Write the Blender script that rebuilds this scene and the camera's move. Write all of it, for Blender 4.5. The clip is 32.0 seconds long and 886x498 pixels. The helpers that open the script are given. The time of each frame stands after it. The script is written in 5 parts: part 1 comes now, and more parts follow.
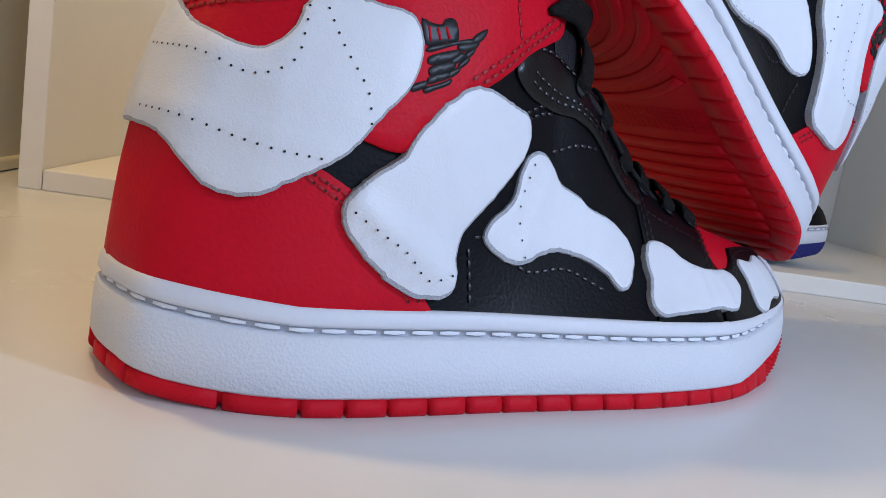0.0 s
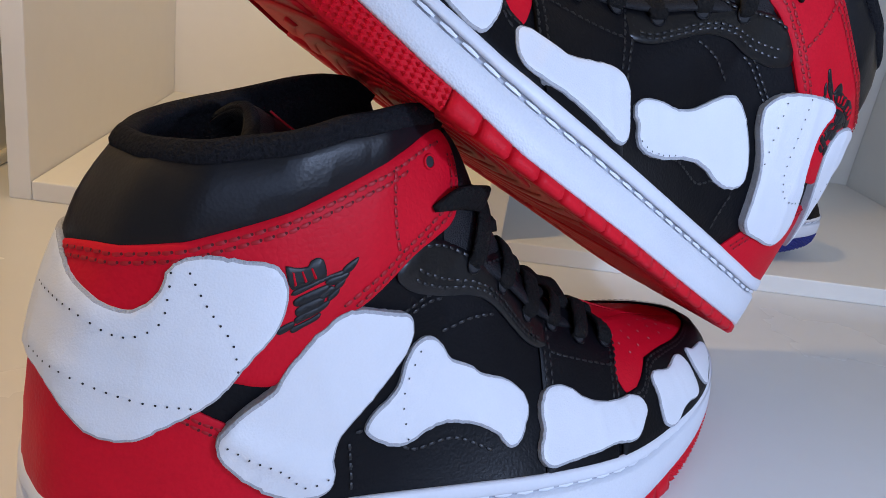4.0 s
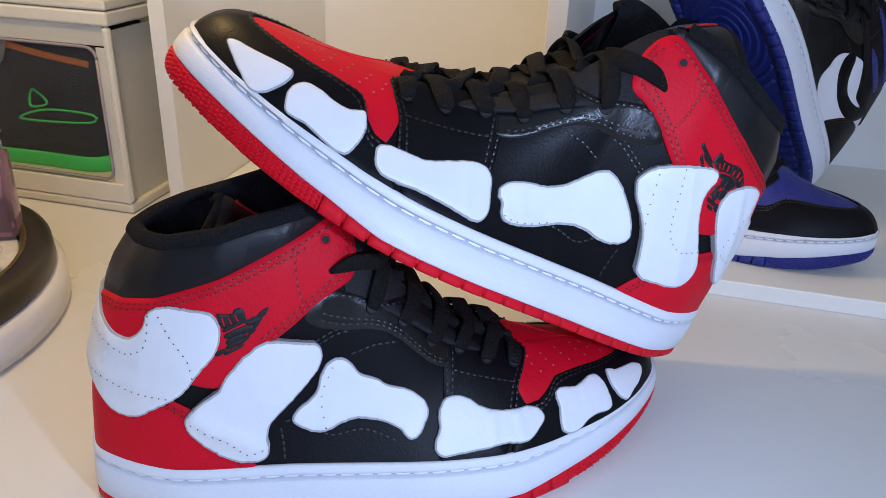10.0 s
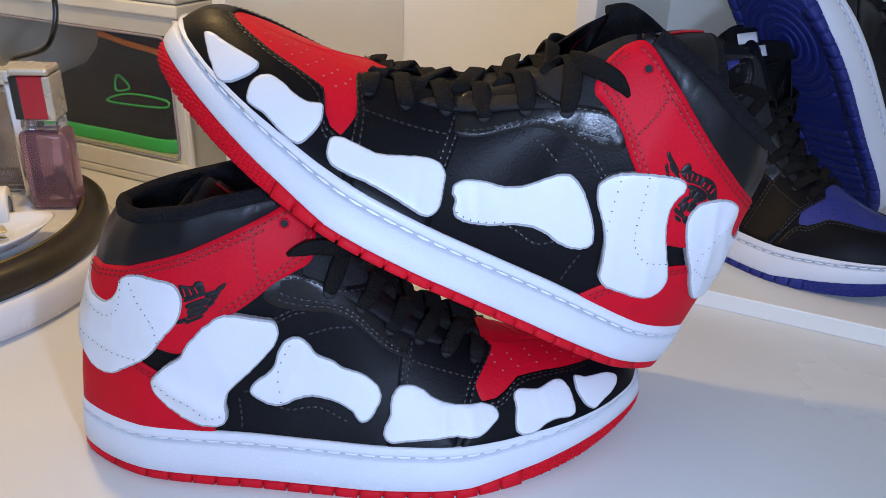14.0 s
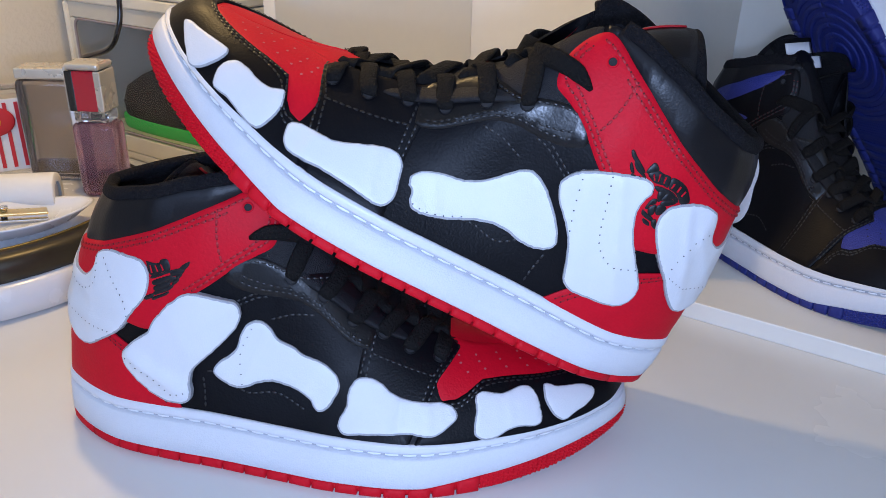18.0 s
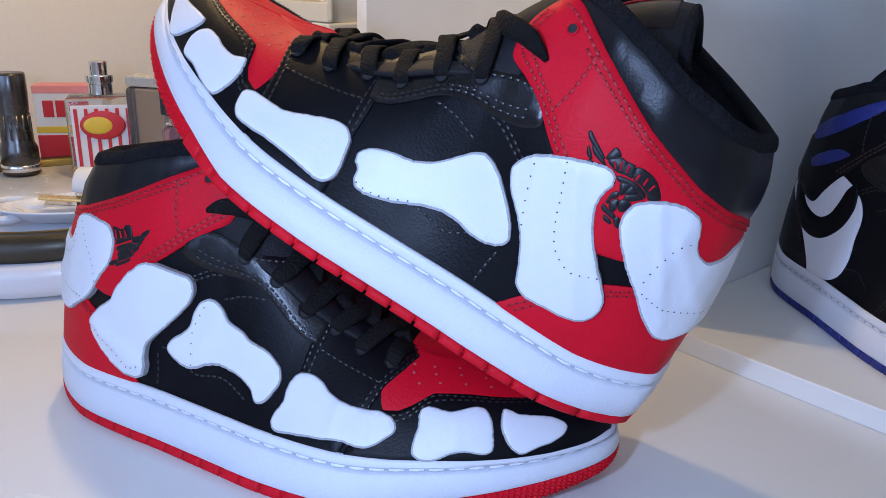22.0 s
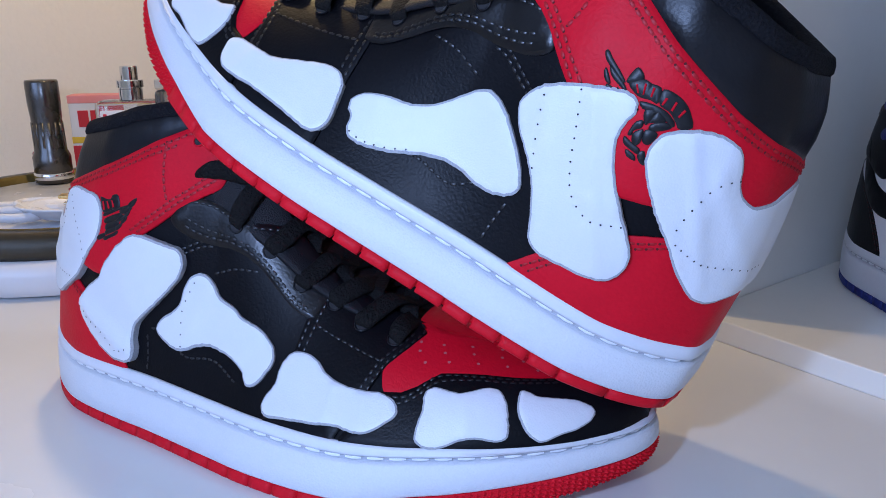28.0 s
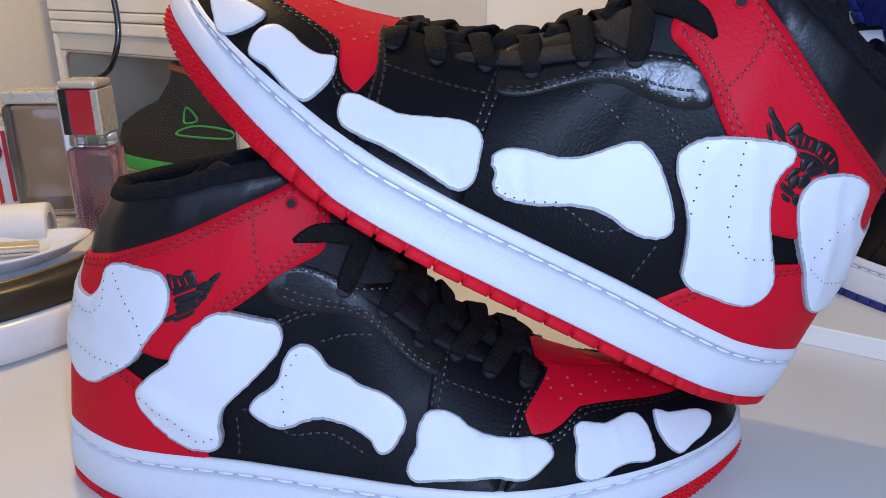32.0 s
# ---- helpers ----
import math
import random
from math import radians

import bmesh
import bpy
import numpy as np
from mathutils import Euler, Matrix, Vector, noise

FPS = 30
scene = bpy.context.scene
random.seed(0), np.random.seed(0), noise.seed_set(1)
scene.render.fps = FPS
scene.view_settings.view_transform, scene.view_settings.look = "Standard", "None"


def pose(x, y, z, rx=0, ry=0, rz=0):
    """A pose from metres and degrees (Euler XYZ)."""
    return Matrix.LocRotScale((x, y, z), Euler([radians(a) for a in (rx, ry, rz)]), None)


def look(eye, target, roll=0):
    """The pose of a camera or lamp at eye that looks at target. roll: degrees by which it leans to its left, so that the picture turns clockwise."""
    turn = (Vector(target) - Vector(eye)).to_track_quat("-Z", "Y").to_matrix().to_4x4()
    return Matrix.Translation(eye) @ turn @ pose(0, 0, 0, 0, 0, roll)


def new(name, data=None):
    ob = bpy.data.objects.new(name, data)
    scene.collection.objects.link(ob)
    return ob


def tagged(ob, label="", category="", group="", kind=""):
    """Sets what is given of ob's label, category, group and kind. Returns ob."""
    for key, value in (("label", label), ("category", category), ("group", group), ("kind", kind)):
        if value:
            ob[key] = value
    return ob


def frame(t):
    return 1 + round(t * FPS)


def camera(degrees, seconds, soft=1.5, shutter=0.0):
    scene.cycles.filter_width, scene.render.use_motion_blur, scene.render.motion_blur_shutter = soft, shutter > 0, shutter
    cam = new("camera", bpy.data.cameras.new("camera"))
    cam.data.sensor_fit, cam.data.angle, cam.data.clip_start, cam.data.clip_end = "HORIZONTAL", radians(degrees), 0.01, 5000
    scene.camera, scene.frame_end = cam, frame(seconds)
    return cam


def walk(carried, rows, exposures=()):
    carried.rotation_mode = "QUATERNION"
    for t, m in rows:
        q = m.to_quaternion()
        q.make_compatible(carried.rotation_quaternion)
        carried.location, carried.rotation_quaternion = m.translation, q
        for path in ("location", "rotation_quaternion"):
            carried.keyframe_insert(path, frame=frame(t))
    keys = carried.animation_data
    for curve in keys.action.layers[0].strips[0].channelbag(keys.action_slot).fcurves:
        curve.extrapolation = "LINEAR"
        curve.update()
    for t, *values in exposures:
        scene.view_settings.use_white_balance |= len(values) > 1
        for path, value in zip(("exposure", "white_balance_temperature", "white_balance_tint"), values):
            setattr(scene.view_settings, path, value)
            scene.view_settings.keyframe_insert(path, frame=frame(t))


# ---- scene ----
cam = camera(59.69, 32.0, soft=0.8)
ROWS = [  # seconds, metres, degrees
    (0.0, -0.1124, -0.1756, 0.0770, 80.73, -8.79, -26.84),
    (0.5, -0.1153, -0.1679, 0.0844, 80.33, -8.59, -28.01),
    (1.0, -0.1159, -0.1669, 0.0938, 79.15, -8.61, -28.96),
    (1.5, -0.1064, -0.1640, 0.1054, 77.02, -8.83, -28.45),
    (2.0, -0.1015, -0.1646, 0.1223, 74.90, -8.90, -27.77),
    (2.5, -0.0978, -0.1664, 0.1375, 72.95, -8.83, -26.62),
    (3.0, -0.0865, -0.1660, 0.1543, 71.37, -8.61, -25.56),
    (3.5, -0.0800, -0.1692, 0.1666, 70.10, -8.47, -24.49),
    (4.0, -0.0748, -0.1748, 0.1856, 68.75, -8.53, -22.85),
    (4.5, -0.0623, -0.1799, 0.1990, 67.10, -8.28, -21.20),
    (6.5, -0.0300, -0.2200, 0.2465, 64.79, -4.79, -15.17),
    (7.0, -0.0186, -0.2277, 0.2493, 64.64, -4.05, -13.83),
    (7.5, -0.0138, -0.2348, 0.2548, 64.61, -3.41, -12.53),
    (8.0, -0.0021, -0.2377, 0.2561, 64.55, -2.97, -11.42),
    (8.5, 0.0007, -0.2489, 0.2616, 64.60, -2.69, -10.49),
    (9.0, 0.0041, -0.2629, 0.2662, 64.50, -2.45, -9.33),
    (9.5, 0.0134, -0.2697, 0.2671, 64.55, -2.44, -8.15),
    (10.0, 0.0260, -0.2725, 0.2664, 64.45, -2.25, -6.52),
    (10.5, 0.0361, -0.2772, 0.2673, 64.35, -2.22, -4.68),
    (11.0, 0.0464, -0.2850, 0.2718, 64.08, -2.23, -3.06),
    (11.5, 0.0549, -0.2874, 0.2735, 64.27, -2.27, -1.70),
    (12.0, 0.0664, -0.2881, 0.2716, 64.15, -2.20, -0.29),
    (12.5, 0.0783, -0.2883, 0.2720, 64.07, -2.22, 0.60),
    (13.0, 0.0876, -0.2857, 0.2712, 64.03, -2.15, 1.64),
    (13.5, 0.0961, -0.2837, 0.2702, 64.07, -2.05, 2.67),
    (15.5, 0.1220, -0.2872, 0.2698, 64.41, -2.00, 6.68),
    (16.0, 0.1332, -0.2882, 0.2688, 64.44, -1.97, 7.44),
    (16.5, 0.1409, -0.2863, 0.2656, 64.71, -1.79, 8.51),
    (17.0, 0.1506, -0.2840, 0.2633, 64.93, -1.60, 9.73),
    (17.5, 0.1642, -0.2850, 0.2626, 65.29, -1.35, 11.27),
    (18.0, 0.1729, -0.2747, 0.2574, 65.65, -1.34, 12.85),
    (18.5, 0.1805, -0.2644, 0.2510, 66.19, -1.18, 14.82),
    (19.0, 0.1960, -0.2569, 0.2458, 66.55, -1.10, 16.94),
    (19.5, 0.2115, -0.2508, 0.2420, 67.26, -0.98, 19.45),
    (20.0, 0.2242, -0.2435, 0.2362, 67.57, -0.93, 22.18),
    (20.5, 0.2323, -0.2424, 0.2328, 68.28, -1.48, 23.94),
    (21.0, 0.2414, -0.2368, 0.2280, 69.00, -1.87, 24.92),
    (21.5, 0.2496, -0.2284, 0.2198, 70.09, -1.87, 26.42),
    (22.0, 0.2630, -0.2209, 0.2137, 70.80, -1.55, 27.95),
    (22.5, 0.2724, -0.2163, 0.2045, 71.56, -1.31, 29.44),
    (23.0, 0.2790, -0.2179, 0.1985, 72.55, -0.83, 31.08),
    (23.5, 0.2842, -0.2139, 0.1910, 73.24, -0.42, 32.48),
    (24.0, 0.2918, -0.2137, 0.1855, 74.15, 0.07, 33.84),
    (24.5, 0.2969, -0.2079, 0.1792, 75.02, 0.32, 34.65),
    (25.0, 0.2973, -0.2025, 0.1710, 75.79, 0.41, 35.09),
    (25.5, 0.3026, -0.1994, 0.1670, 76.51, 0.49, 35.35),
    (27.5, 0.2853, -0.1810, 0.1704, 74.14, 0.83, 33.74),
    (28.0, 0.2690, -0.1875, 0.1731, 73.69, 0.31, 32.05),
    (28.5, 0.2554, -0.1915, 0.1775, 72.50, -0.09, 29.76),
    (29.0, 0.2401, -0.1870, 0.1776, 72.28, -0.30, 27.42),
    (29.5, 0.2373, -0.1844, 0.1778, 72.27, -0.40, 25.13),
    (30.0, 0.2259, -0.1862, 0.1860, 71.17, -0.66, 22.70),
    (30.5, 0.2046, -0.1962, 0.1964, 70.69, -0.52, 20.37),
    (31.0, 0.1808, -0.2096, 0.2045, 69.88, -0.37, 17.52),
    (31.5, 0.1498, -0.2188, 0.2075, 69.14, -0.18, 14.69),
    (32.0, 0.1256, -0.2342, 0.2090, 70.15, 0.24, 11.16),
]

walk(cam, [(t, pose(x, y, z, rx, ry, rz)) for t, x, y, z, rx, ry, rz in ROWS],
     exposures=[(0.0, -0.36, 6900, 8), (2.0, -0.36, 6900, 9), (4.0, -0.33, 6500, 11), (8.0, -0.22, 6350, 10), (16.0, -0.21, 6250, 10), (20.0, -0.23, 5950, 12),
                (22.5, -0.25, 5700, 13), (25.0, -0.31, 5250, 14), (28.0, -0.29, 5650, 13), (29.0, -0.23, 6150, 12), (29.7, -0.12, 8900, 18), (30.2, -0.12, 8900, 18), (31.0, -0.19, 6850, 13), (32.0, -0.26, 6100, 12)])

# ---- light: a warm shelf lamp behind, the cool lamp of the phone in front, an added cool fill lamp far behind the camera ----
world = bpy.data.worlds.new("room_light")
scene.world = world
world.use_nodes = True
world.node_tree.nodes["Background"].inputs[0].default_value = (0.62, 0.75, 1.0, 1)
world.node_tree.nodes["Background"].inputs[1].default_value = 0.30


def lamp(name, kind, where, target, power, colour, size):
    data = bpy.data.lights.new(name, kind)
    data.energy, data.color = power, colour
    if kind == "AREA":
        data.shape, data.size = "DISK", size
    else:
        data.shadow_soft_size = size
    ob = new(name, data)
    ob.matrix_world = look(where, target)
    return ob


lamp("shelf_lamp", "POINT", (-0.155, 0.195, 0.52), (0, 0, 0), 5.2, (1.0, 0.66, 0.27), 0.016)
lamp("phone_lamp", "AREA", (0.170, -0.265, 0.227), (0.090, 0.074, 0.086), 1.05, (0.50, 0.65, 1.0), 0.02)
# wide fill lamp, added to lift the ambient light; no such source is known
fill_light = lamp("fill_light", "AREA", (0.3365, -2.568, 0.86), (0.7135, -1.642, 0.86), 36.0, (0.46, 0.62, 1.0), 1.2)
fill_light.data.shape, fill_light.data.size, fill_light.data.size_y = "RECTANGLE", 2.2, 1.2

# ---- materials ----


def material(name, colour, rough=0.5, metal=0.0, grain=0.0, scale=300.0, bump=0.0, spots=0.0, coat=0.0, transmission=0.0, voronoi=False, tex="Object", spot_scale=40.0, stretch=None, second=None, shine=0.5):
    m = bpy.data.materials.new(name)
    m.use_nodes = True
    nt = m.node_tree
    b = nt.nodes["Principled BSDF"]
    b.inputs["Base Color"].default_value = (*colour, 1)
    b.inputs["Roughness"].default_value = rough
    b.inputs["Metallic"].default_value = metal
    b.inputs["Specular IOR Level"].default_value = shine
    b.inputs["Coat Weight"].default_value = coat
    b.inputs["Transmission Weight"].default_value = transmission
    co = nt.nodes.new("ShaderNodeTexCoord").outputs[tex]
    if stretch:
        mp = nt.nodes.new("ShaderNodeMapping")
        mp.inputs["Scale"].default_value = stretch
        nt.links.new(co, mp.inputs[0])
        co = mp.outputs[0]
    if grain or spots:
        n1 = nt.nodes.new("ShaderNodeTexNoise")
        n1.inputs["Scale"].default_value, n1.inputs["Detail"].default_value = scale, 4
        n2 = nt.nodes.new("ShaderNodeTexNoise")
        n2.inputs["Scale"].default_value, n2.inputs["Detail"].default_value = spot_scale, 5
        nt.links.new(co, n1.inputs["Vector"])
        nt.links.new(co, n2.inputs["Vector"])
        a = nt.nodes.new("ShaderNodeMath")
        a.operation = "MULTIPLY_ADD"
        a.inputs[1].default_value = grain
        a.inputs[2].default_value = 1 - grain / 2
        nt.links.new(n1.outputs["Fac"], a.inputs[0])
        c = nt.nodes.new("ShaderNodeMath")
        c.operation = "MULTIPLY_ADD"
        c.inputs[1].default_value = spots
        c.inputs[2].default_value = 1 - spots / 2
        nt.links.new(n2.outputs["Fac"], c.inputs[0])
        d = nt.nodes.new("ShaderNodeMath")
        d.operation = "MULTIPLY"
        nt.links.new(a.outputs[0], d.inputs[0])
        nt.links.new(c.outputs[0], d.inputs[1])
        mix = nt.nodes.new("ShaderNodeVectorMath")
        mix.operation = "SCALE"
        mix.inputs[0].default_value = colour
        nt.links.new(d.outputs[0], mix.inputs["Scale"])
        nt.links.new(mix.outputs[0], b.inputs["Base Color"])
        r = nt.nodes.new("ShaderNodeMath")
        r.operation = "MULTIPLY_ADD"
        r.inputs[1].default_value = 0.25
        r.inputs[2].default_value = rough - 0.125
        nt.links.new(n2.outputs["Fac"], r.inputs[0])
        nt.links.new(r.outputs[0], b.inputs["Roughness"])
    if bump:
        t = nt.nodes.new("ShaderNodeTexVoronoi" if voronoi else "ShaderNodeTexNoise")
        t.inputs["Scale"].default_value = scale
        nt.links.new(co, t.inputs["Vector"])
        bp = nt.nodes.new("ShaderNodeBump")
        bp.inputs["Strength"].default_value, bp.inputs["Distance"].default_value = 1.0, bump
        nt.links.new(t.outputs["Distance" if voronoi else "Fac"], bp.inputs["Height"])
        if second:
            t2 = nt.nodes.new("ShaderNodeTexNoise")
            t2.inputs["Scale"].default_value, t2.inputs["Detail"].default_value = second[0], 3
            nt.links.new(co, t2.inputs["Vector"])
            if len(second) > 2:   # fine creases between plump cells, bent by the noise
                bend = nt.nodes.new("ShaderNodeVectorMath")
                bend.operation = "MULTIPLY_ADD"
                bend.inputs[1].default_value = (.006, .006, .006)
                nt.links.new(t2.outputs["Color"], bend.inputs[0])
                nt.links.new(co, bend.inputs[2])
                cells = nt.nodes.new("ShaderNodeTexVoronoi")
                cells.feature = "DISTANCE_TO_EDGE"
                cells.inputs["Scale"].default_value = second[2]
                nt.links.new(bend.outputs[0], cells.inputs["Vector"])
                fold = nt.nodes.new("ShaderNodeMath")
                fold.operation, fold.inputs[1].default_value, fold.use_clamp = "MULTIPLY", 5.0, True
                nt.links.new(cells.outputs["Distance"], fold.inputs[0])
                b3 = nt.nodes.new("ShaderNodeBump")
                b3.inputs["Strength"].default_value, b3.inputs["Distance"].default_value = 1.0, second[3]
                nt.links.new(fold.outputs[0], b3.inputs["Height"])
            b2 = nt.nodes.new("ShaderNodeBump")
            b2.inputs["Strength"].default_value, b2.inputs["Distance"].default_value = 1.0, second[1]
            nt.links.new(t2.outputs["Fac"], b2.inputs["Height"])
            if len(second) > 2:
                nt.links.new(b3.outputs[0], b2.inputs["Normal"])
            nt.links.new(b2.outputs[0], bp.inputs["Normal"])
        nt.links.new(bp.outputs[0], b.inputs["Normal"])
    return m


RED = material("red_leather", (0.57, 0.004, 0.018), 0.52, grain=.2, scale=700, bump=.00006, voronoi=True, spots=.2, spot_scale=60, second=(110, .00010, 420, .000024), shine=.13)
BLACK = material("black_leather", (0.0035, 0.0035, 0.005), 0.42, grain=.4, scale=800, bump=.00005, voronoi=True, spots=.5, second=(110, .00010, 420, .000018), shine=.12)
SMOOTH = material("black_smooth_leather", (0.005, 0.005, 0.007), 0.38, grain=.3, scale=900, bump=.00004, voronoi=True, spots=.4, shine=.25)
GLOSSY = material("black_glossy_leather", (0.004, 0.004, 0.005), 0.30, grain=.3, scale=800, bump=.00003, voronoi=True, spots=.5, second=(90, .00009, 330, .000015), shine=.34)
BONE = material("white_cut_leather", (0.71, 0.73, 0.77), 0.45, grain=.06, scale=1500, bump=.0001, spots=.14, spot_scale=35, second=(45, .0008))
CUT = material("grey_cut_edge", (0.40, 0.41, 0.44), 0.85, grain=.6, scale=1500, bump=.0006)
RUBBER = material("white_rubber", (0.68, 0.70, 0.75), 0.48, grain=.08, scale=700, spots=.1, spot_scale=25)
WALLTEX = material("white_textured_rubber", (0.67, 0.69, 0.74), 0.5, grain=.10, scale=1250, bump=.00013, voronoi=True, spots=.1, spot_scale=25)
OUTSOLE = material("red_rubber", (0.60, 0.006, 0.018), 0.55, grain=.2, scale=1100, bump=.00012, spots=.25, shine=.15)
FABRIC = material("black_terry_fabric", (0.008, 0.008, 0.010), 0.9, grain=1.6, scale=900, bump=.0012, spots=.4, shine=.15)
LACE = material("black_lace", (0.0042, 0.0036, 0.0034), 0.8, grain=1.3, scale=800, bump=.0009, shine=.2)
NYLON = material("black_nylon_weave", (0.009, 0.009, 0.011), 0.6, grain=1.8, scale=1800, bump=.0002, voronoi=True, shine=.25)
THREAD_BLACK = material("black_thread", (0.0060, 0.0060, 0.0075), 0.36, shine=.45)
THREAD_RED = material("red_thread", (0.36, 0.004, 0.012), 0.5, shine=.3)
# dark red for the discs at the needle holes: shade between stitches as colour
PUNCH = material("needle_hole_shade", (0.09, 0.004, 0.007), 0.9)
PALE = material("pale_punched_hole", (0.48, 0.10, 0.11), 0.8)
THREAD_WHITE = material("white_thread", (0.80, 0.82, 0.86), 0.4)
HOLE = material("dark_hole", (0.02, 0.02, 0.022), 0.9)
GROOVE = material("grey_groove_rubber", (0.44, 0.45, 0.49), 0.6, grain=.3, scale=900)
PRINT = material("black_raised_print", (0.008, 0.008, 0.010), 0.40, shine=.3)
BLUE = material("royal_blue_leather", (0.010, 0.019, 0.19), 0.42, grain=.25, scale=900, bump=.0004, voronoi=True, spots=.25)
BLUERUB = material("royal_blue_rubber", (0.011, 0.020, 0.175), 0.55, grain=.2, scale=900, bump=.0003)
DESK = material("white_gloss_laminate", (0.70, 0.70, 0.685), 0.24, grain=.03, scale=60, spots=.05, spot_scale=9)
SHELF = material("white_melamine_board", (0.80, 0.785, 0.73), 0.42, grain=.04, scale=90, spots=.06, spot_scale=6)
PAINT = material("warm_white_wall_paint", (0.80, 0.74, 0.62), 0.8, grain=.05, scale=200, bump=.0008, spots=.06, spot_scale=4)


# ---- mesh helpers ----


def linked(name, verts, faces, mats, parent=None, label="", index=None, smooth=True):
    me = bpy.data.meshes.new(name)
    me.from_pydata([tuple(map(float, v)) for v in verts], [], [tuple(map(int, f)) for f in faces])
    for m in (mats if isinstance(mats, (list, tuple)) else [mats]):
        me.materials.append(m)
    if index is not None:
        me.polygons.foreach_set("material_index", np.asarray(index, dtype=np.int32))
    me.polygons.foreach_set("use_smooth", np.full(len(me.polygons), smooth))
    me.update()
    ob = new(name, me)
    if parent is not None:
        ob.parent = parent
    return tagged(ob, label=label) if label else ob


def part(name, bm, mat, parent=None, label="", smooth=False):
    me = bpy.data.meshes.new(name)
    bmesh.ops.recalc_face_normals(bm, faces=bm.faces)
    bm.to_mesh(me)
    bm.free()
    me.materials.append(mat)
    me.polygons.foreach_set("use_smooth", np.full(len(me.polygons), smooth))
    ob = new(name, me)
    if parent is not None:
        ob.parent = parent
    return tagged(ob, label=label) if label else ob


def box(size, at=(0, 0, 0), bevel=0.001, segments=2):
    bm = bmesh.new()
    bmesh.ops.create_cube(bm, size=1)
    bmesh.ops.scale(bm, vec=size, verts=bm.verts)
    if bevel:
        bmesh.ops.bevel(bm, geom=bm.edges[:], offset=bevel, segments=segments, affect="EDGES", profile=0.5)
    bmesh.ops.translate(bm, vec=at, verts=bm.verts)
    return bm


def lathe(profile, n=40):
    """A turned body round z from (radius, z) pairs."""
    v, f = [], []
    for r, z in profile:
        v += [(r * math.cos(2 * math.pi * k / n), r * math.sin(2 * math.pi * k / n), z) for k in range(n)]
    for i in range(len(profile) - 1):
        f += [(i * n + k, i * n + (k + 1) % n, (i + 1) * n + (k + 1) % n, (i + 1) * n + k) for k in range(n)]
    f.append(tuple(range(n - 1, -1, -1)))
    f.append(tuple(range((len(profile) - 1) * n, len(profile) * n)))
    return v, f


def sweep(points, across, wide, thick, n=8):
    """A flat band with rounded edges along points; across: the direction of its width at each point."""
    p = np.asarray(points, float)
    a = np.asarray(across, float)
    t = np.gradient(p, axis=0)
    t /= np.maximum(np.linalg.norm(t, axis=1), 1e-9)[:, None]
    a = a - (a * t).sum(1)[:, None] * t
    a /= np.maximum(np.linalg.norm(a, axis=1), 1e-9)[:, None]
    u = np.cross(t, a)
    w = np.broadcast_to(np.asarray(wide, float), (len(p),))
    h = np.broadcast_to(np.asarray(thick, float), (len(p),))
    ang = [2 * math.pi * k / n for k in range(n)]
    v = []
    for i in range(len(p)):
        for g in ang:
            c, s = math.cos(g), math.sin(g)
            v.append(p[i] + a[i] * w[i] / 2 * math.copysign(abs(c) ** .6, c) + u[i] * h[i] / 2 * math.copysign(abs(s) ** .6, s))
    f = []
    for i in range(len(p) - 1):
        f += [(i * n + k, i * n + (k + 1) % n, (i + 1) * n + (k + 1) % n, (i + 1) * n + k) for k in range(n)]
    f.append(tuple(range(n - 1, -1, -1)))
    f.append(tuple(range((len(p) - 1) * n, len(p) * n)))
    return v, f



# ---- the shoe: its outline, heights and the skin of its upper ----


def spline(pts, n, closed=False):
    """Catmull-Rom through the points, n samples, even by chord."""
    p = np.asarray(pts, float)
    if closed: q = np.vstack([p[-1], p, p[0], p[1]])
    else: q = np.vstack([2*p[0]-p[1], p, 2*p[-1]-p[-2]])
    out = []
    for i in range(1, len(q)-2):
        a, b, c, d = q[i-1], q[i], q[i+1], q[i+2]
        for t in np.linspace(0, 1, 24, endpoint=False)[:, None]:
            out.append(0.5*(2*b+(c-a)*t+(2*a-5*b+4*c-d)*t*t+(3*b-a-3*c+d)*t**3))
    out = np.array([np.ravel(o) for o in out])
    out = np.vstack([out, out[:1] if closed else p[-1:]])
    s = np.r_[0, np.cumsum(np.linalg.norm(np.diff(out, axis=0), axis=1))]
    u = np.linspace(0, s[-1], n, endpoint=not closed)
    return np.stack([np.interp(u, s, out[:, k]) for k in range(out.shape[1])], 1)
LAT = [(0, .002), (.002, -.012), (.0095, -.0265), (.041, -.0405), (.094, -.0447), (.13, -.0482), (.158, -.0505), (.19, -.0495), (.215, -.0430), (.2465, -.0300), (.269, -.0155), (.287, .003), (.2940, .019)]
MED = [(.2940, .019), (.290, .036), (.270, .050), (.24, .0555), (.205, .056), (.165, .050), (.12, .0405), (.08, .037), (.04, .0375), (.012, .029), (.002, .016), (0, .002)]
def zbot(x): return np.interp(x, [0, .012, .03, .18, .21, .235, .26, .275, .288, .30], [.003, .001, 0, 0, .0003, .0010, .0030, .0052, .0080, .0110])
def ztop(x): return np.interp(x, [0, .02, .04, .095, .158, .19, .215, .245, .275, .295], [.0325, .0300, .0280, .0276, .0264, .0260, .0262, .0282, .0302, .0325])
def half(pts, inset, n=161):
    p = spline(pts, n)
    t = np.gradient(p, axis=0); t /= np.linalg.norm(t, axis=1)[:, None]
    return p + inset*np.stack([-t[:, 1], t[:, 0]], 1)
BL = half(LAT, .0024)            # feather line, lateral, heel to toe
BM = half(MED[::-1], -.0024)
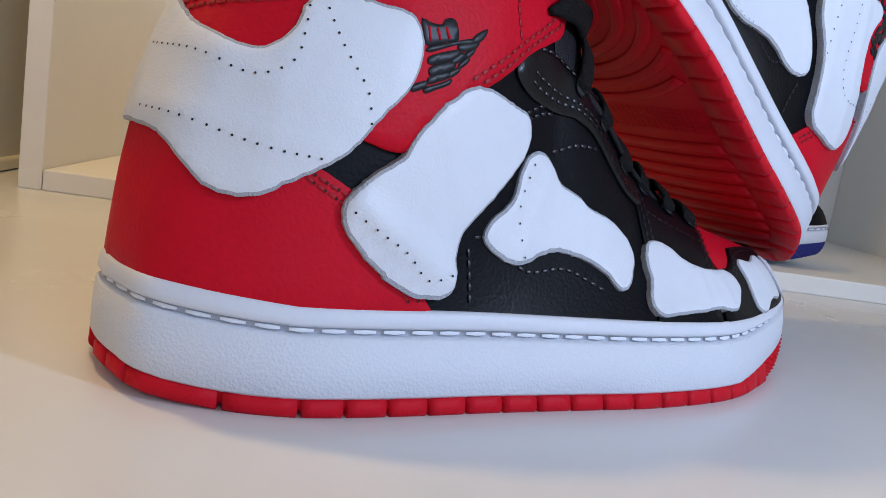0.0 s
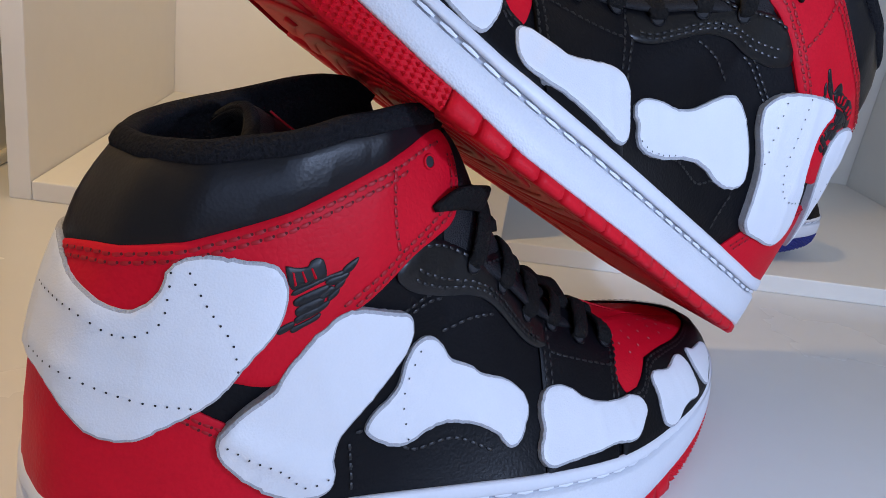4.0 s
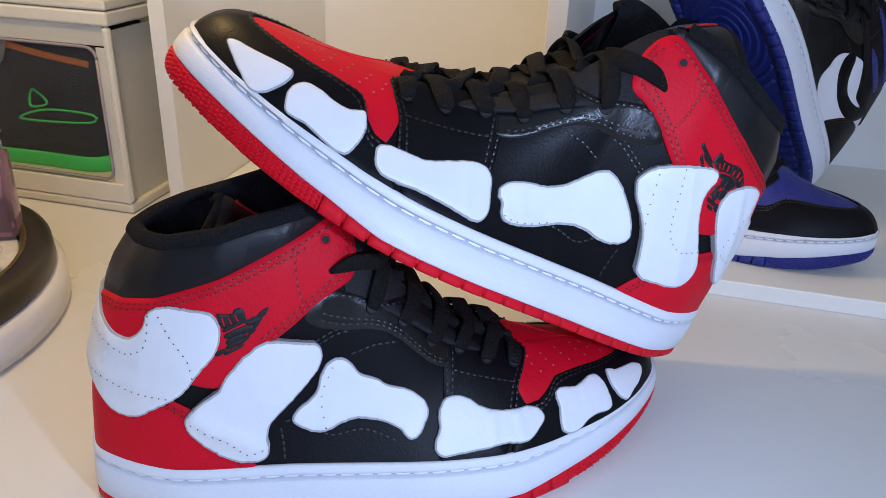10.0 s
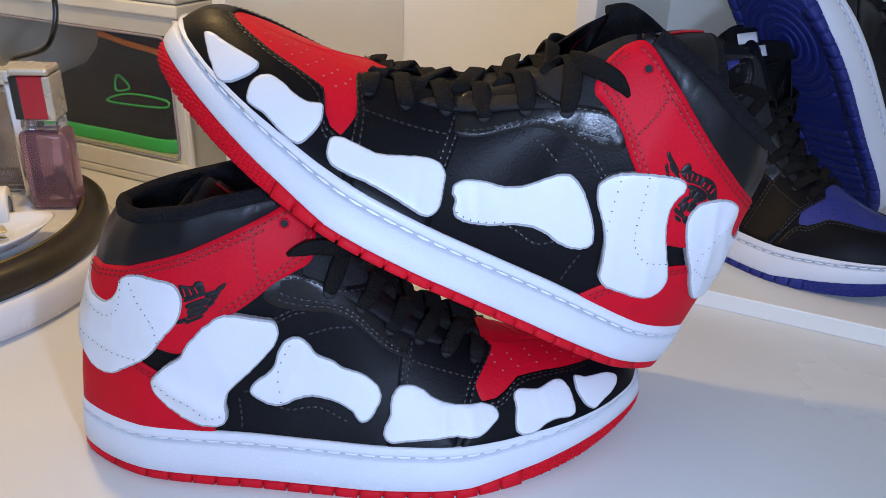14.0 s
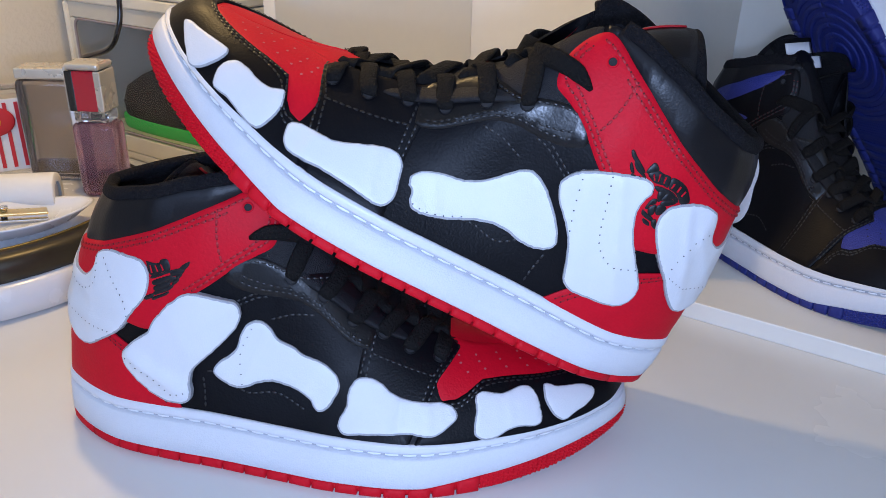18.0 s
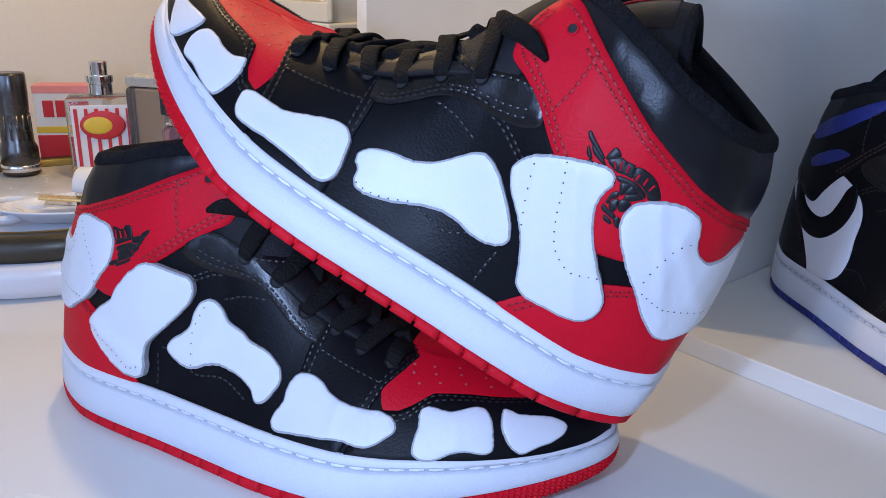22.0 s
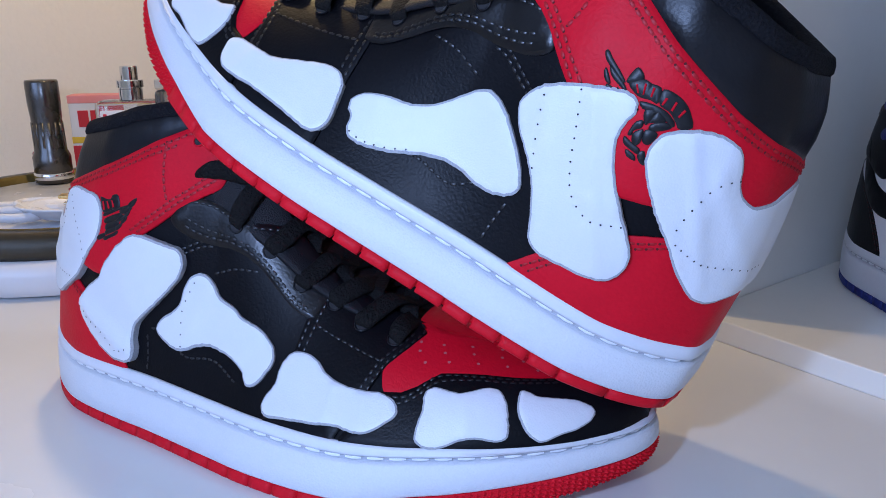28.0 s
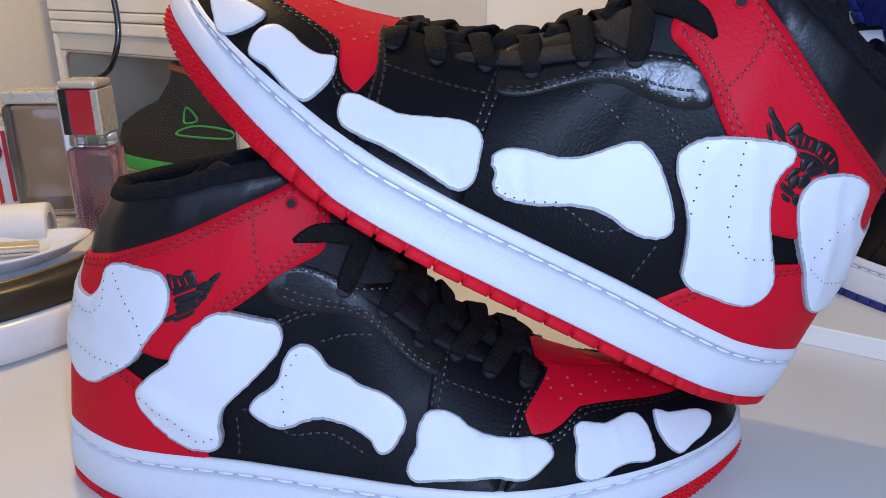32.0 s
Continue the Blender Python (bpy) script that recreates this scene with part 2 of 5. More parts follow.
XT = [.0285, .036, .048, .07, .095, .112, .122, .14, .165, .19, .215, .235, .258]
YT = [0, .017, .0270, .0300, .0255, .0165, .0118, .0125, .0115, .0115, .009, .0, 0]
YTM = [0, .018, .0290, .0360, .0430, .0450, .0400, .0240, .0125, .0115, .009, .0, 0]
YC = [.002, .002, .001, 0, 0, 0, 0, .001, .003, .006, .009, .011, .014]
ZT = [.1265, .1262, .1262, .1285, .1345, .1405, .1385, .106, .0765, .0655, .0575, .0530, .0480]
ZTM = [.1265, .1270, .1290, .1330, .1385, .1385, .1290, .100, .0765, .0655, .0575, .0530, .0480]
TH = [60, 62, 65, 66, 66, 64, 58, 50, 42, 30, 18, 6, 4]
LEAN = [.05, .12, .14, .08, .25, .44, .56, .68, .8, .82, .75, .5, .4]
def rows(side):
    B = BL if side < 0 else BM
    x = B[:, 0]
    xt = np.interp(x, [x[0], .118, .20, .24, x.max()], [.0285, .120, .205, .236, .258])
    k = np.arange(len(x)); xt = np.maximum.accumulate(xt)
    yt = np.interp(xt, XT, YC)+side*np.interp(xt, XT, YT if side < 0 else YTM); zt = np.interp(xt, XT, ZT if side < 0 else ZTM)
    th = np.radians(np.interp(xt, XT, TH)); ln = np.interp(xt, XT, LEAN)
    sm = lambda a: np.convolve(np.r_[[a[0]]*4, a, [a[-1]]*4], np.ones(9)/9, 'valid')
    zt, th, ln = sm(zt), sm(th), sm(ln)
    b = np.stack([x, B[:, 1], ztop(x)-.002], 1); t = np.stack([xt, yt, zt], 1)
    return b, t, th, ln
def surface(side, nv=61):
    """Grid [s, v] of the upper's outside: side -1 lateral, +1 medial."""
    b, t, th, ln = rows(side)
    h = t[:, :2]-b[:, :2]; h /= np.maximum(np.linalg.norm(h, axis=1), 1e-6)[:, None]
    d = np.linalg.norm(t-b, axis=1)[:, None]
    up = np.stack([ln*h[:, 0], ln*h[:, 1], np.ones(len(b))], 1)
    end = np.stack([h[:, 0]*np.cos(th), h[:, 1]*np.cos(th), np.sin(th)], 1)
    p1 = b+up*d*.40; p2 = t-end*d*.40
    v = np.linspace(0, 1, nv)[None, :, None]
    return (b[:, None]*(1-v)**3+3*p1[:, None]*v*(1-v)**2+3*p2[:, None]*v*v*(1-v)+t[:, None]*v**3)


GRID = np.concatenate([surface(1)[::-1], surface(-1)[1:]], 0)   # round the foot, by height
_du, _dv = np.gradient(GRID, axis=0), np.gradient(GRID, axis=1)
NORMAL = np.cross(_du, _dv)
NORMAL /= np.maximum(np.linalg.norm(NORMAL, axis=2), 1e-9)[:, :, None]
if NORMAL[160 + 50, 20, 1] > 0:
    NORMAL = -NORMAL


def settle(s, v):
    """The low toe box: heights below its crease take a larger share of the skin there."""
    k = np.interp(np.abs(s), [85, 105, 120, 160], [1, 1.10, 1.19, 1.19])
    return np.where(v < .5, v * k, .5 * k + (v - .5) * (1 - .5 * k) / .5)


def on(s, v, off=0.0):
    """Places on the upper: s round the foot (0 heel, 160 toe, minus on the inner side), v from sole to top, off outwards."""
    s, v = np.asarray(s, float), np.clip(np.asarray(v, float), 0, 1)
    s = np.where(s > 160, s - 320, s)
    v = settle(s, v)
    i, j = np.clip(s + 160, 0, 319.999), np.clip(v * 60, 0, 59.999)
    a, b = i.astype(int), j.astype(int)
    fu, fv = (i - a)[..., None], (j - b)[..., None]
    p, n = [(g[a, b] * (1 - fu) * (1 - fv) + g[a + 1, b] * fu * (1 - fv) + g[a, b + 1] * (1 - fu) * fv + g[a + 1, b + 1] * fu * fv) for g in (GRID, NORMAL)]
    n /= np.maximum(np.linalg.norm(n, axis=-1), 1e-9)[..., None]
    foot = np.interp(np.abs(s), [0, 13.5, 27.5, 42.7, 57, 63.5], [.705, .765, .84, .91, .958, .976])   # the padded collar stands higher on the outer side
    p[..., 2] += np.interp(s, [12, 26, 44, 52, 58, 62, 64.5], [0, .0035, .0058, .0046, .0022, .0005, 0]) * np.clip((v - foot) / (1 - foot), 0, 1)
    return p + n * (np.asarray(off)[..., None] if np.ndim(off) else off), n


US, VS = .00215, .085   # metres for a step of s and for all of v, roughly


def inside(poly, q):
    x, y = q[:, 0:1], q[:, 1:2]
    a, b = poly, np.roll(poly, -1, 0)
    cross = ((a[:, 1] > y) != (b[:, 1] > y)) & (x < (b[:, 0] - a[:, 0]) * (y - a[:, 1]) / (b[:, 1] - a[:, 1] + 1e-12) + a[:, 0])
    return cross.sum(1) % 2 == 1


from mathutils import geometry as flat


def creases(q, folds):
    """Heights of soft ridges along short lines, at flat places q."""
    h = np.zeros(len(q))
    for (s1, v1), (s2, v2), high, wide in folds:
        a, b = np.array((s1 * US, v1 * VS)), np.array((s2 * US, v2 * VS))
        t = np.clip((q - a) @ (b - a) / ((b - a) @ (b - a)), 0, 1)
        h += high * np.exp(-(np.linalg.norm(q - a - t[:, None] * (b - a), axis=1) / wide) ** 2)
    return h


def swell(points, grow):
    """The same outline a little larger all round."""
    p = np.asarray(points, float) * (US, VS)
    t = np.roll(p, -1, 0) - np.roll(p, 1, 0)
    t /= np.maximum(np.linalg.norm(t, axis=1), 1e-9)[:, None]
    area = np.sum(p[:, 0] * np.roll(p[:, 1], -1) - np.roll(p[:, 0], -1) * p[:, 1])
    out = np.stack([t[:, 1], -t[:, 0]], 1) * (1 if area > 0 else -1)
    return (p + out * grow) / (US, VS)


def panel(points, thick, off=0.0, edge=.0012, puff=0.0, rough=0.0, step=.0032, sharp=False, seed=1, folds=()):
    """A piece of leather of that thickness laid on the upper: verts, faces, and whether a face is at the cut edge."""
    p = np.asarray(points, float) * (US, VS)
    if sharp:
        q = []
        for a, b in zip(p, np.roll(p, -1, 0)):
            k = max(1, int(np.linalg.norm(b - a) / .002))
            q += [a + (b - a) * t / k for t in range(k)]
        ring = np.array(q)
    else:
        length = np.linalg.norm(np.diff(np.vstack([p, p[:1]]), axis=0), axis=1).sum()
        ring = spline(p, max(24, int(length / .0014)), True)
    if rough:
        rng = np.random.RandomState(seed)
        ring = ring + rng.normal(0, rough, ring.shape)
    lo, hi = ring.min(0), ring.max(0)
    gx, gy = np.meshgrid(np.arange(lo[0], hi[0], step), np.arange(lo[1], hi[1], step))
    gx = gx + (np.arange(gx.shape[0]) % 2)[:, None] * step / 2
    q = np.stack([gx.ravel(), gy.ravel()], 1)
    q = q[inside(ring, q)]
    t = np.roll(ring, -1, 0) - np.roll(ring, 1, 0)
    t /= np.maximum(np.linalg.norm(t, axis=1), 1e-9)[:, None]
    area = np.sum(ring[:, 0] * np.roll(ring[:, 1], -1) - np.roll(ring[:, 0], -1) * ring[:, 1])
    inward = np.stack([-t[:, 1], t[:, 0]], 1) * (1 if area > 0 else -1)
    inner = ring + inward * edge
    ok = inside(ring, inner) & (np.array([np.min(np.linalg.norm(ring - c, axis=1)) for c in inner]) > edge * .8)
    inner = inner[ok]
    if len(q):
        q = q[np.array([np.min(np.linalg.norm(ring - c, axis=1)) for c in q]) > edge * 2.0]
    allp = np.vstack([ring, inner, q])
    n = len(ring)
    vs, _, tris, *_ = flat.delaunay_2d_cdt([Vector(c) for c in allp], [(k, (k + 1) % n) for k in range(n)], [], 1, 1e-7)
    vs = np.array([(c.x, c.y) for c in vs])
    dist = np.array([np.min(np.linalg.norm(ring - c, axis=1)) for c in vs])
    h = thick * np.clip(.55 + .45 * dist / edge, 0, 1) + puff * np.sqrt(np.clip(dist / .014, 0, 1))
    h = h + creases(vs, folds) * np.clip(dist / .002, 0, 1)
    s, v = vs[:, 0] / US, vs[:, 1] / VS
    top, _ = on(s, v, off + h)
    base, _ = on(ring[:, 0] / US, ring[:, 1] / VS, -.0006)
    lid, _ = on(ring[:, 0] / US, ring[:, 1] / VS, off + thick * .55)
    verts = list(top) + list(base) + list(lid)
    m = len(top)
    faces, edgy = [], []
    for f in tris:
        faces.append(f)
        edgy.append(int(min(dist[list(f)]) < edge * .3))
    for k in range(n):
        faces.append((m + k, m + (k + 1) % n, m + n + (k + 1) % n, m + n + k))
        edgy.append(1)
    return verts, faces, edgy


def both(points):
    """An outline that runs from heel to heel on one side, carried round the other."""
    p = list(points)
    return p + [(-s, v) for s, v in p[::-1]]


def over_toe(points):
    p = list(points)
    return p + [(320 - s, v) for s, v in p[::-1]]


def inner_side(points):
    return [(-s, v) for s, v in points]


def stitches(path, off=.0012, length=.0019, gap=.0012, wide=.0007, closed=False):
    """A row of small raised stitches along a line on the upper."""
    p = spline(np.asarray(path, float) * (US, VS), 400)
    pos, nor = on(p[:, 0] / US, p[:, 1] / VS, off)
    return dashes(pos, nor, length, gap, wide)


def needle_holes(path, off, pitch, radius):
    """Flat discs at the needle holes between the stitches of such a row, the shade there put into their dark colour."""
    p = spline(np.asarray(path, float) * (US, VS), 400)
    pos, nor = on(p[:, 0] / US, p[:, 1] / VS, off)
    d = np.r_[0, np.cumsum(np.linalg.norm(np.diff(pos, axis=0), axis=1))]
    a = np.arange(0, d[-1], pitch)
    at = [np.stack([np.interp(a, d, g[:, k]) for k in range(3)], 1) for g in (pos, nor)]
    return rounds(at[0], at[1], radius, 6)


def dashes(pos, nor, length, gap, wide, high=.00055):
    d = np.r_[0, np.cumsum(np.linalg.norm(np.diff(pos, axis=0), axis=1))]
    verts, faces = [], []
    a = gap
    while a + length < d[-1]:
        q = [np.array([np.interp(a + length * f, d, pos[:, k]) for k in range(3)]) for f in (0, .5, 1)]
        n = np.array([np.interp(a, d, nor[:, k]) for k in range(3)])
        t = q[2] - q[0]
        w = np.cross(n, t)
        w = w / max(np.linalg.norm(w), 1e-9) * wide / 2
        k = len(verts)
        verts += [q[0] - w * .6, q[0] + w * .6, q[1] - w + n * high * .4, q[1] + n * high, q[1] + w + n * high * .4, q[2] - w * .6, q[2] + w * .6]
        faces += [(k, k + 1, k + 3), (k, k + 3, k + 2), (k + 1, k + 4, k + 3), (k + 2, k + 3, k + 5), (k + 3, k + 6, k + 5), (k + 3, k + 4, k + 6)]
        a += length + gap
    return verts, faces


def discs(path, count, radius, off, folds=()):
    """A row of small round prick holes along a line."""
    p = spline(np.asarray(path, float) * (US, VS), count)
    pos, nor = on(p[:, 0] / US, p[:, 1] / VS, off + creases(p, folds))
    return rounds(pos, nor, radius)


def rounds(pos, nor, radius, n=8):
    verts, faces = [], []
    for c, m in zip(pos, nor):
        a = np.cross(m, (0.3, 0.2, 0.9))
        a /= np.linalg.norm(a)
        b = np.cross(m, a)
        k = len(verts)
        verts += [c + radius * (a * math.cos(2 * math.pi * j / n) + b * math.sin(2 * math.pi * j / n)) for j in range(n)]
        faces.append(tuple(range(k, k + n)))
    return verts, faces


# sole rim: position, outward normal and length along the outline
def rim(n=320):
    p = spline(LAT + MED[1:-1], n, True)
    t = np.roll(p, -1, 0) - np.roll(p, 1, 0)
    t /= np.linalg.norm(t, axis=1)[:, None]
    return p, np.stack([t[:, 1], -t[:, 0]], 1)


RIM, RIMN = rim()
if np.dot(RIMN[60], RIM[60] - (.15, 0)) < 0:
    RIMN = -RIMN


def tuck(x, f):
    """How far the outsole rounds in at the height f (0 foot, 1 top of the red) of its wall."""
    r = np.interp(x, [.20, .235, .262, .288], [.0006, .0018, .0042, .0085])
    return r * (1 - np.sqrt(np.clip(1 - (1 - f) ** 2, 0, 1)))


def red_top(x):
    return zbot(x) + np.interp(x, [0, .02, .20, .225, .26, .275, .288, .30], [.0055, .0048, .0048, .0080, .0112, .0118, .0112, .0105])


def flare(v, share, outer, inner):
    """The cup sole widens towards the ground; its foot is raised or worn by outer and inner along its two edges."""
    x, y = v[:, 0].copy(), v[:, 1] - np.interp(v[:, 0], XT, YC)
    low = np.clip((.0205 - (v[:, 2] - zbot(x))) / .016, 0, 1.2)
    wide = low * share * np.interp(x, [0, .015, .04, .08, .20, .25, .294], [.0008, .0016, .0048, .0070, .0064, .0048, .0040])
    v[:, 1] += wide * np.clip(y / .046, -1.1, 1.1)
    v[:, 0] += wide * (np.clip((x - .262) / .030, 0, 1) - np.clip((.030 - x) / .030, 0, 1))
    v[:, 2] += low * np.interp(y, [-.05, .05], [outer, inner])
    return v


def hoop(levels):
    """A band round the sole from (offset, z) pairs, each an array along the rim."""
    n = len(RIM)
    v, f = [], []
    for off, z in levels:
        off = np.broadcast_to(off, (n,))
        q = RIM + RIMN * off[:, None]
        v += [(q[k, 0], q[k, 1], z[k]) for k in range(n)]
    for i in range(len(levels) - 1):
        f += [(i * n + k, i * n + (k + 1) % n, (i + 1) * n + (k + 1) % n, (i + 1) * n + k) for k in range(n)]
    return v, f


ANKLE = [(0, .705), (6.3, .735), (13.5, .765), (20.3, .80), (27.5, .84), (34.5, .873), (42.7, .91), (51, .942), (57, .958), (63.5, .976), (66.8, .945), (67.9, .885), (67.5, .80), (66, .745), (63, .70), (58.4, .66), (54, .61), (48, .54), (43.5, .46), (40, .39), (34, .415), (25, .47), (12, .50), (0, .51)]
COUNTER = [(0, .47), (12, .45), (22, .39), (30.3, .325), (35, .275), (39, .19), (43, .10), (46, .035), (47.8, 0), (30, 0), (15, 0), (0, 0)]
VAMP = [(105.8, .345), (108.5, .325), (111, .335), (113, .40), (116.3, .452), (123, .455), (133, .475), (141, .50), (149, .525), (156, .54), (160, .54), (160, .97), (150, 1), (135, 1), (120, 1), (106, 1), (103.6, .85), (103, .65), (103.6, .48)]
MUDGUARD = [(101.5, 0), (103.8, .2), (106, .33), (109.5, .345), (112, .40), (115.5, .468), (123, .472), (133, .49), (141, .515), (149, .54), (156, .555), (160, .555)]
EYESTAY = [(56.5, .625), (58.5, .575), (61.5, .542), (65, .53), (68, .55), (71, .60), (74, .65), (77, .668), (80, .652), (83.5, .632), (87.2, .645), (88.2, .70), (88.2, .985), (80, .985), (76.5, .90), (73, .79), (69.5, .725), (65.5, .70), (61, .70), (58, .68)]
GUSSET = [(66, .68), (69.5, .70), (73, .76), (77, .87), (80, .97), (79, 1), (72, 1), (66, 1), (65.5, .85)]
TOEQUARTER = [(86.2, .985), (86.6, .77), (86.4, .34), (85.2, 0), (100.5, 0), (103, .28), (104.2, .48), (106.2, .70), (107.6, .90), (104.5, .985)]
COLLAR = [(0, .69), (13.5, .75), (27, .825), (42, .895), (55, .945), (60.5, .96), (64.5, .978), (65, 1), (50, 1), (30, 1), (15, 1), (0, 1)]
HOLES = [(103, .745), (96.3, .78), (90, .84), (83.5, .80), (77.3, .80), (71, .72)]
BONE_R_1 = [(-14, 0.7), (-5, 0.74), (2.4, 0.721), (9.4, 0.657), (13.4, 0.632), (16.7, 0.612), (19.3, 0.612), (21.3, 0.639), (22.6, 0.686), (22.9, 0.744), (24.4, 0.777), (27.4, 0.786), (32.4, 0.773), (36.7, 0.757), (38.9, 0.711), (39.7, 0.661), (39.5, 0.604), (38.6, 0.548), (36.7, 0.495), (34.8, 0.438), (32.9, 0.38), (30.2, 0.336), (26.7, 0.29), (24, 0.251), (21.6, 0.23), (19.1, 0.226), (16.5, 0.239), (14, 0.281), (10, 0.335), (3.4, 0.353), (-5, 0.363), (-14, 0.42), (-17, 0.56)]
BONE_R_2 = [(45.9, 0.549), (47.8, 0.575), (51.2, 0.569), (56.1, 0.524), (58.9, 0.498), (60, 0.445), (59.2, 0.388), (57.2, 0.341), (54.6, 0.29), (52.1, 0.246), (50.2, 0.207), (49.1, 0.172), (49, 0.126), (49.5, 0.086), (49, 0.052), (46.8, 0.038), (43.6, 0.044), (40.4, 0.071), (37.1, 0.118), (34.3, 0.174), (33, 0.218), (33.2, 0.26), (34.8, 0.299), (36.8, 0.338), (39.5, 0.379), (40.7, 0.435), (42.4, 0.48), (44.1, 0.524)]
BONE_R_3 = [(63.3, 0.404), (65.6, 0.399), (67.3, 0.373), (68.9, 0.347), (72, 0.358), (74.6, 0.356), (78.4, 0.376), (81.8, 0.347), (83.1, 0.274), (82.4, 0.198), (81.1, 0.131), (79.4, 0.105), (77.9, 0.118), (77, 0.144), (74.1, 0.163), (70.7, 0.162), (67.3, 0.153), (64.2, 0.134), (61.8, 0.116), (59.3, 0.114), (56.4, 0.134), (54.4, 0.162), (53.8, 0.189), (55, 0.222), (57.7, 0.255), (59.1, 0.288), (59.8, 0.343), (61.2, 0.383)]
BONE_R_4 = [(85.8, 0.342), (87.2, 0.395), (89.6, 0.41), (91.9, 0.387), (94.7, 0.322), (98.3, 0.286), (102.5, 0.275), (105.8, 0.279), (109.2, 0.239), (110.4, 0.166), (108.7, 0.106), (106.2, 0.058), (103.6, 0.052), (100, 0.066), (96.5, 0.054), (91.5, 0.041), (88, 0.032), (85.7, 0.028), (84.3, 0.06), (84.4, 0.111), (85.3, 0.178), (85.1, 0.254)]
BONE_R_5 = [(114.5, 0.332), (116.2, 0.347), (120.1, 0.313), (122.3, 0.325), (125.6, 0.362), (128.3, 0.354), (130.2, 0.278), (131, 0.166), (131.1, 0.079), (129.6, 0.047), (125.5, 0.06), (122.4, 0.043), (119.5, 0.011), (116.8, 0.017), (115, 0.049), (114.6, 0.109), (114.8, 0.192), (114.2, 0.283)]
BONE_R_6 = [(132.8, 0.359), (134.7, 0.363), (136.7, 0.331), (140.5, 0.32), (145, 0.298), (147.8, 0.237), (148.1, 0.182), (146.5, 0.126), (143.4, 0.086), (140, 0.062), (137.3, 0.033), (135.7, 0.053), (133.9, 0.114), (132.5, 0.224)]
BONES_RIGHT = [BONE_R_1, BONE_R_2, BONE_R_3, BONE_R_4, BONE_R_5, BONE_R_6]
BONE_L_1 = [(149.8, 0.166), (148.2, 0.224), (145.3, 0.245), (140, 0.279), (135.7, 0.298), (133.4, 0.295), (132.7, 0.229), (133.9, 0.124), (135.8, 0.035), (138.5, 0.002), (141.8, 0.044), (145.9, 0.1)]
BONE_L_2 = [(131.9, 0.146), (131.2, 0.223), (129.1, 0.277), (125.8, 0.28), (122.4, 0.261), (118.9, 0.274), (116, 0.331), (114.9, 0.297), (114.3, 0.202), (115.1, 0.098), (117.1, 0.018), (123, 0.026), (125.5, 0.039), (128.3, 0.029), (130.5, 0.042)]
BONE_L_3 = [(111.1, 0.158), (110.3, 0.196), (107.8, 0.223), (104.4, 0.234), (100.6, 0.25), (96.1, 0.314), (91.6, 0.377), (88.6, 0.384), (86.5, 0.33), (85.5, 0.222), (84.9, 0.125), (85.7, 0.067), (87.9, 0.043), (91.4, 0.051), (95.4, 0.059), (100.7, 0.061), (105.8, 0.044), (108.9, 0.044), (110.6, 0.084)]
BONE_L_4 = [(83.7, 0.273), (81.9, 0.314), (78, 0.317), (73.8, 0.296), (70.2, 0.304), (67.2, 0.347), (64.5, 0.385), (61.8, 0.394), (58.5, 0.373), (54.8, 0.325), (51.7, 0.266), (50.6, 0.208), (52.5, 0.166), (56.4, 0.143), (61.3, 0.146), (65.7, 0.14), (70.4, 0.119), (75.1, 0.099), (79.5, 0.092), (81.7, 0.12), (82.3, 0.177), (83.6, 0.219)]
BONE_L_5 = [(56.6, 0.423), (56.5, 0.468), (54.8, 0.529), (51.2, 0.597), (47.4, 0.645), (43.4, 0.686), (40.8, 0.691), (40.2, 0.658), (41, 0.593), (40.6, 0.531), (38.8, 0.456), (36, 0.378), (33.3, 0.317), (31.1, 0.26), (30.6, 0.196), (32.1, 0.144), (35.4, 0.116), (39.1, 0.106), (43, 0.096), (45.6, 0.115), (46.9, 0.173), (48.9, 0.255), (51.9, 0.325), (54.8, 0.371)]
BONE_L_6 = [(35.6, 0.644), (33.5, 0.682), (29.5, 0.724), (25.1, 0.742), (22.1, 0.721), (20.6, 0.669), (19.2, 0.603), (16.9, 0.565), (14.5, 0.556), (9.6, 0.579), (6, 0.61), (1, 0.63), (-8, 0.62), (-14, 0.58), (-15, 0.46), (-11, 0.34), (-4, 0.28), (4, 0.25), (11.2, 0.213), (15.3, 0.178), (18.7, 0.192), (22.8, 0.257), (26.8, 0.34), (30.9, 0.417), (34.8, 0.51), (36.3, 0.571)]
BONES_LEFT = [BONE_L_1, BONE_L_2, BONE_L_3, BONE_L_4, BONE_L_5, BONE_L_6]
PRICK_R_1 = [(2.4, 0.576), (13.1, 0.565), (17.9, 0.538), (21.2, 0.546), (23.7, 0.598), (23.7, 0.689), (23.4, 0.737)]
PRICK_R_2 = [(5.7, 0.397), (13.5, 0.388), (18.9, 0.37), (24.1, 0.357), (29.3, 0.353)]
PRICK_R_3 = [(25.7, 0.739), (29.3, 0.645), (33.4, 0.543), (34.7, 0.456)]
PRICK_R_4 = [(34.4, 0.232), (37.5, 0.19), (41.4, 0.142), (44.9, 0.081), (48, 0.092)]
PRICK_R_5 = [(62.4, 0.364), (60.2, 0.275), (60, 0.213), (61, 0.129)]
PRICKS_RIGHT = [PRICK_R_1, PRICK_R_2, PRICK_R_3, PRICK_R_4, PRICK_R_5]
PRICK_L_1 = [(53.5, 0.515), (51.7, 0.396), (50, 0.307)]
PRICK_L_2 = [(49.1, 0.606), (46.9, 0.493), (45.3, 0.401), (43, 0.32), (39.1, 0.284), (34.4, 0.323)]
PRICK_L_3 = [(26.6, 0.402), (25.8, 0.493), (23.4, 0.595), (20.2, 0.629)]
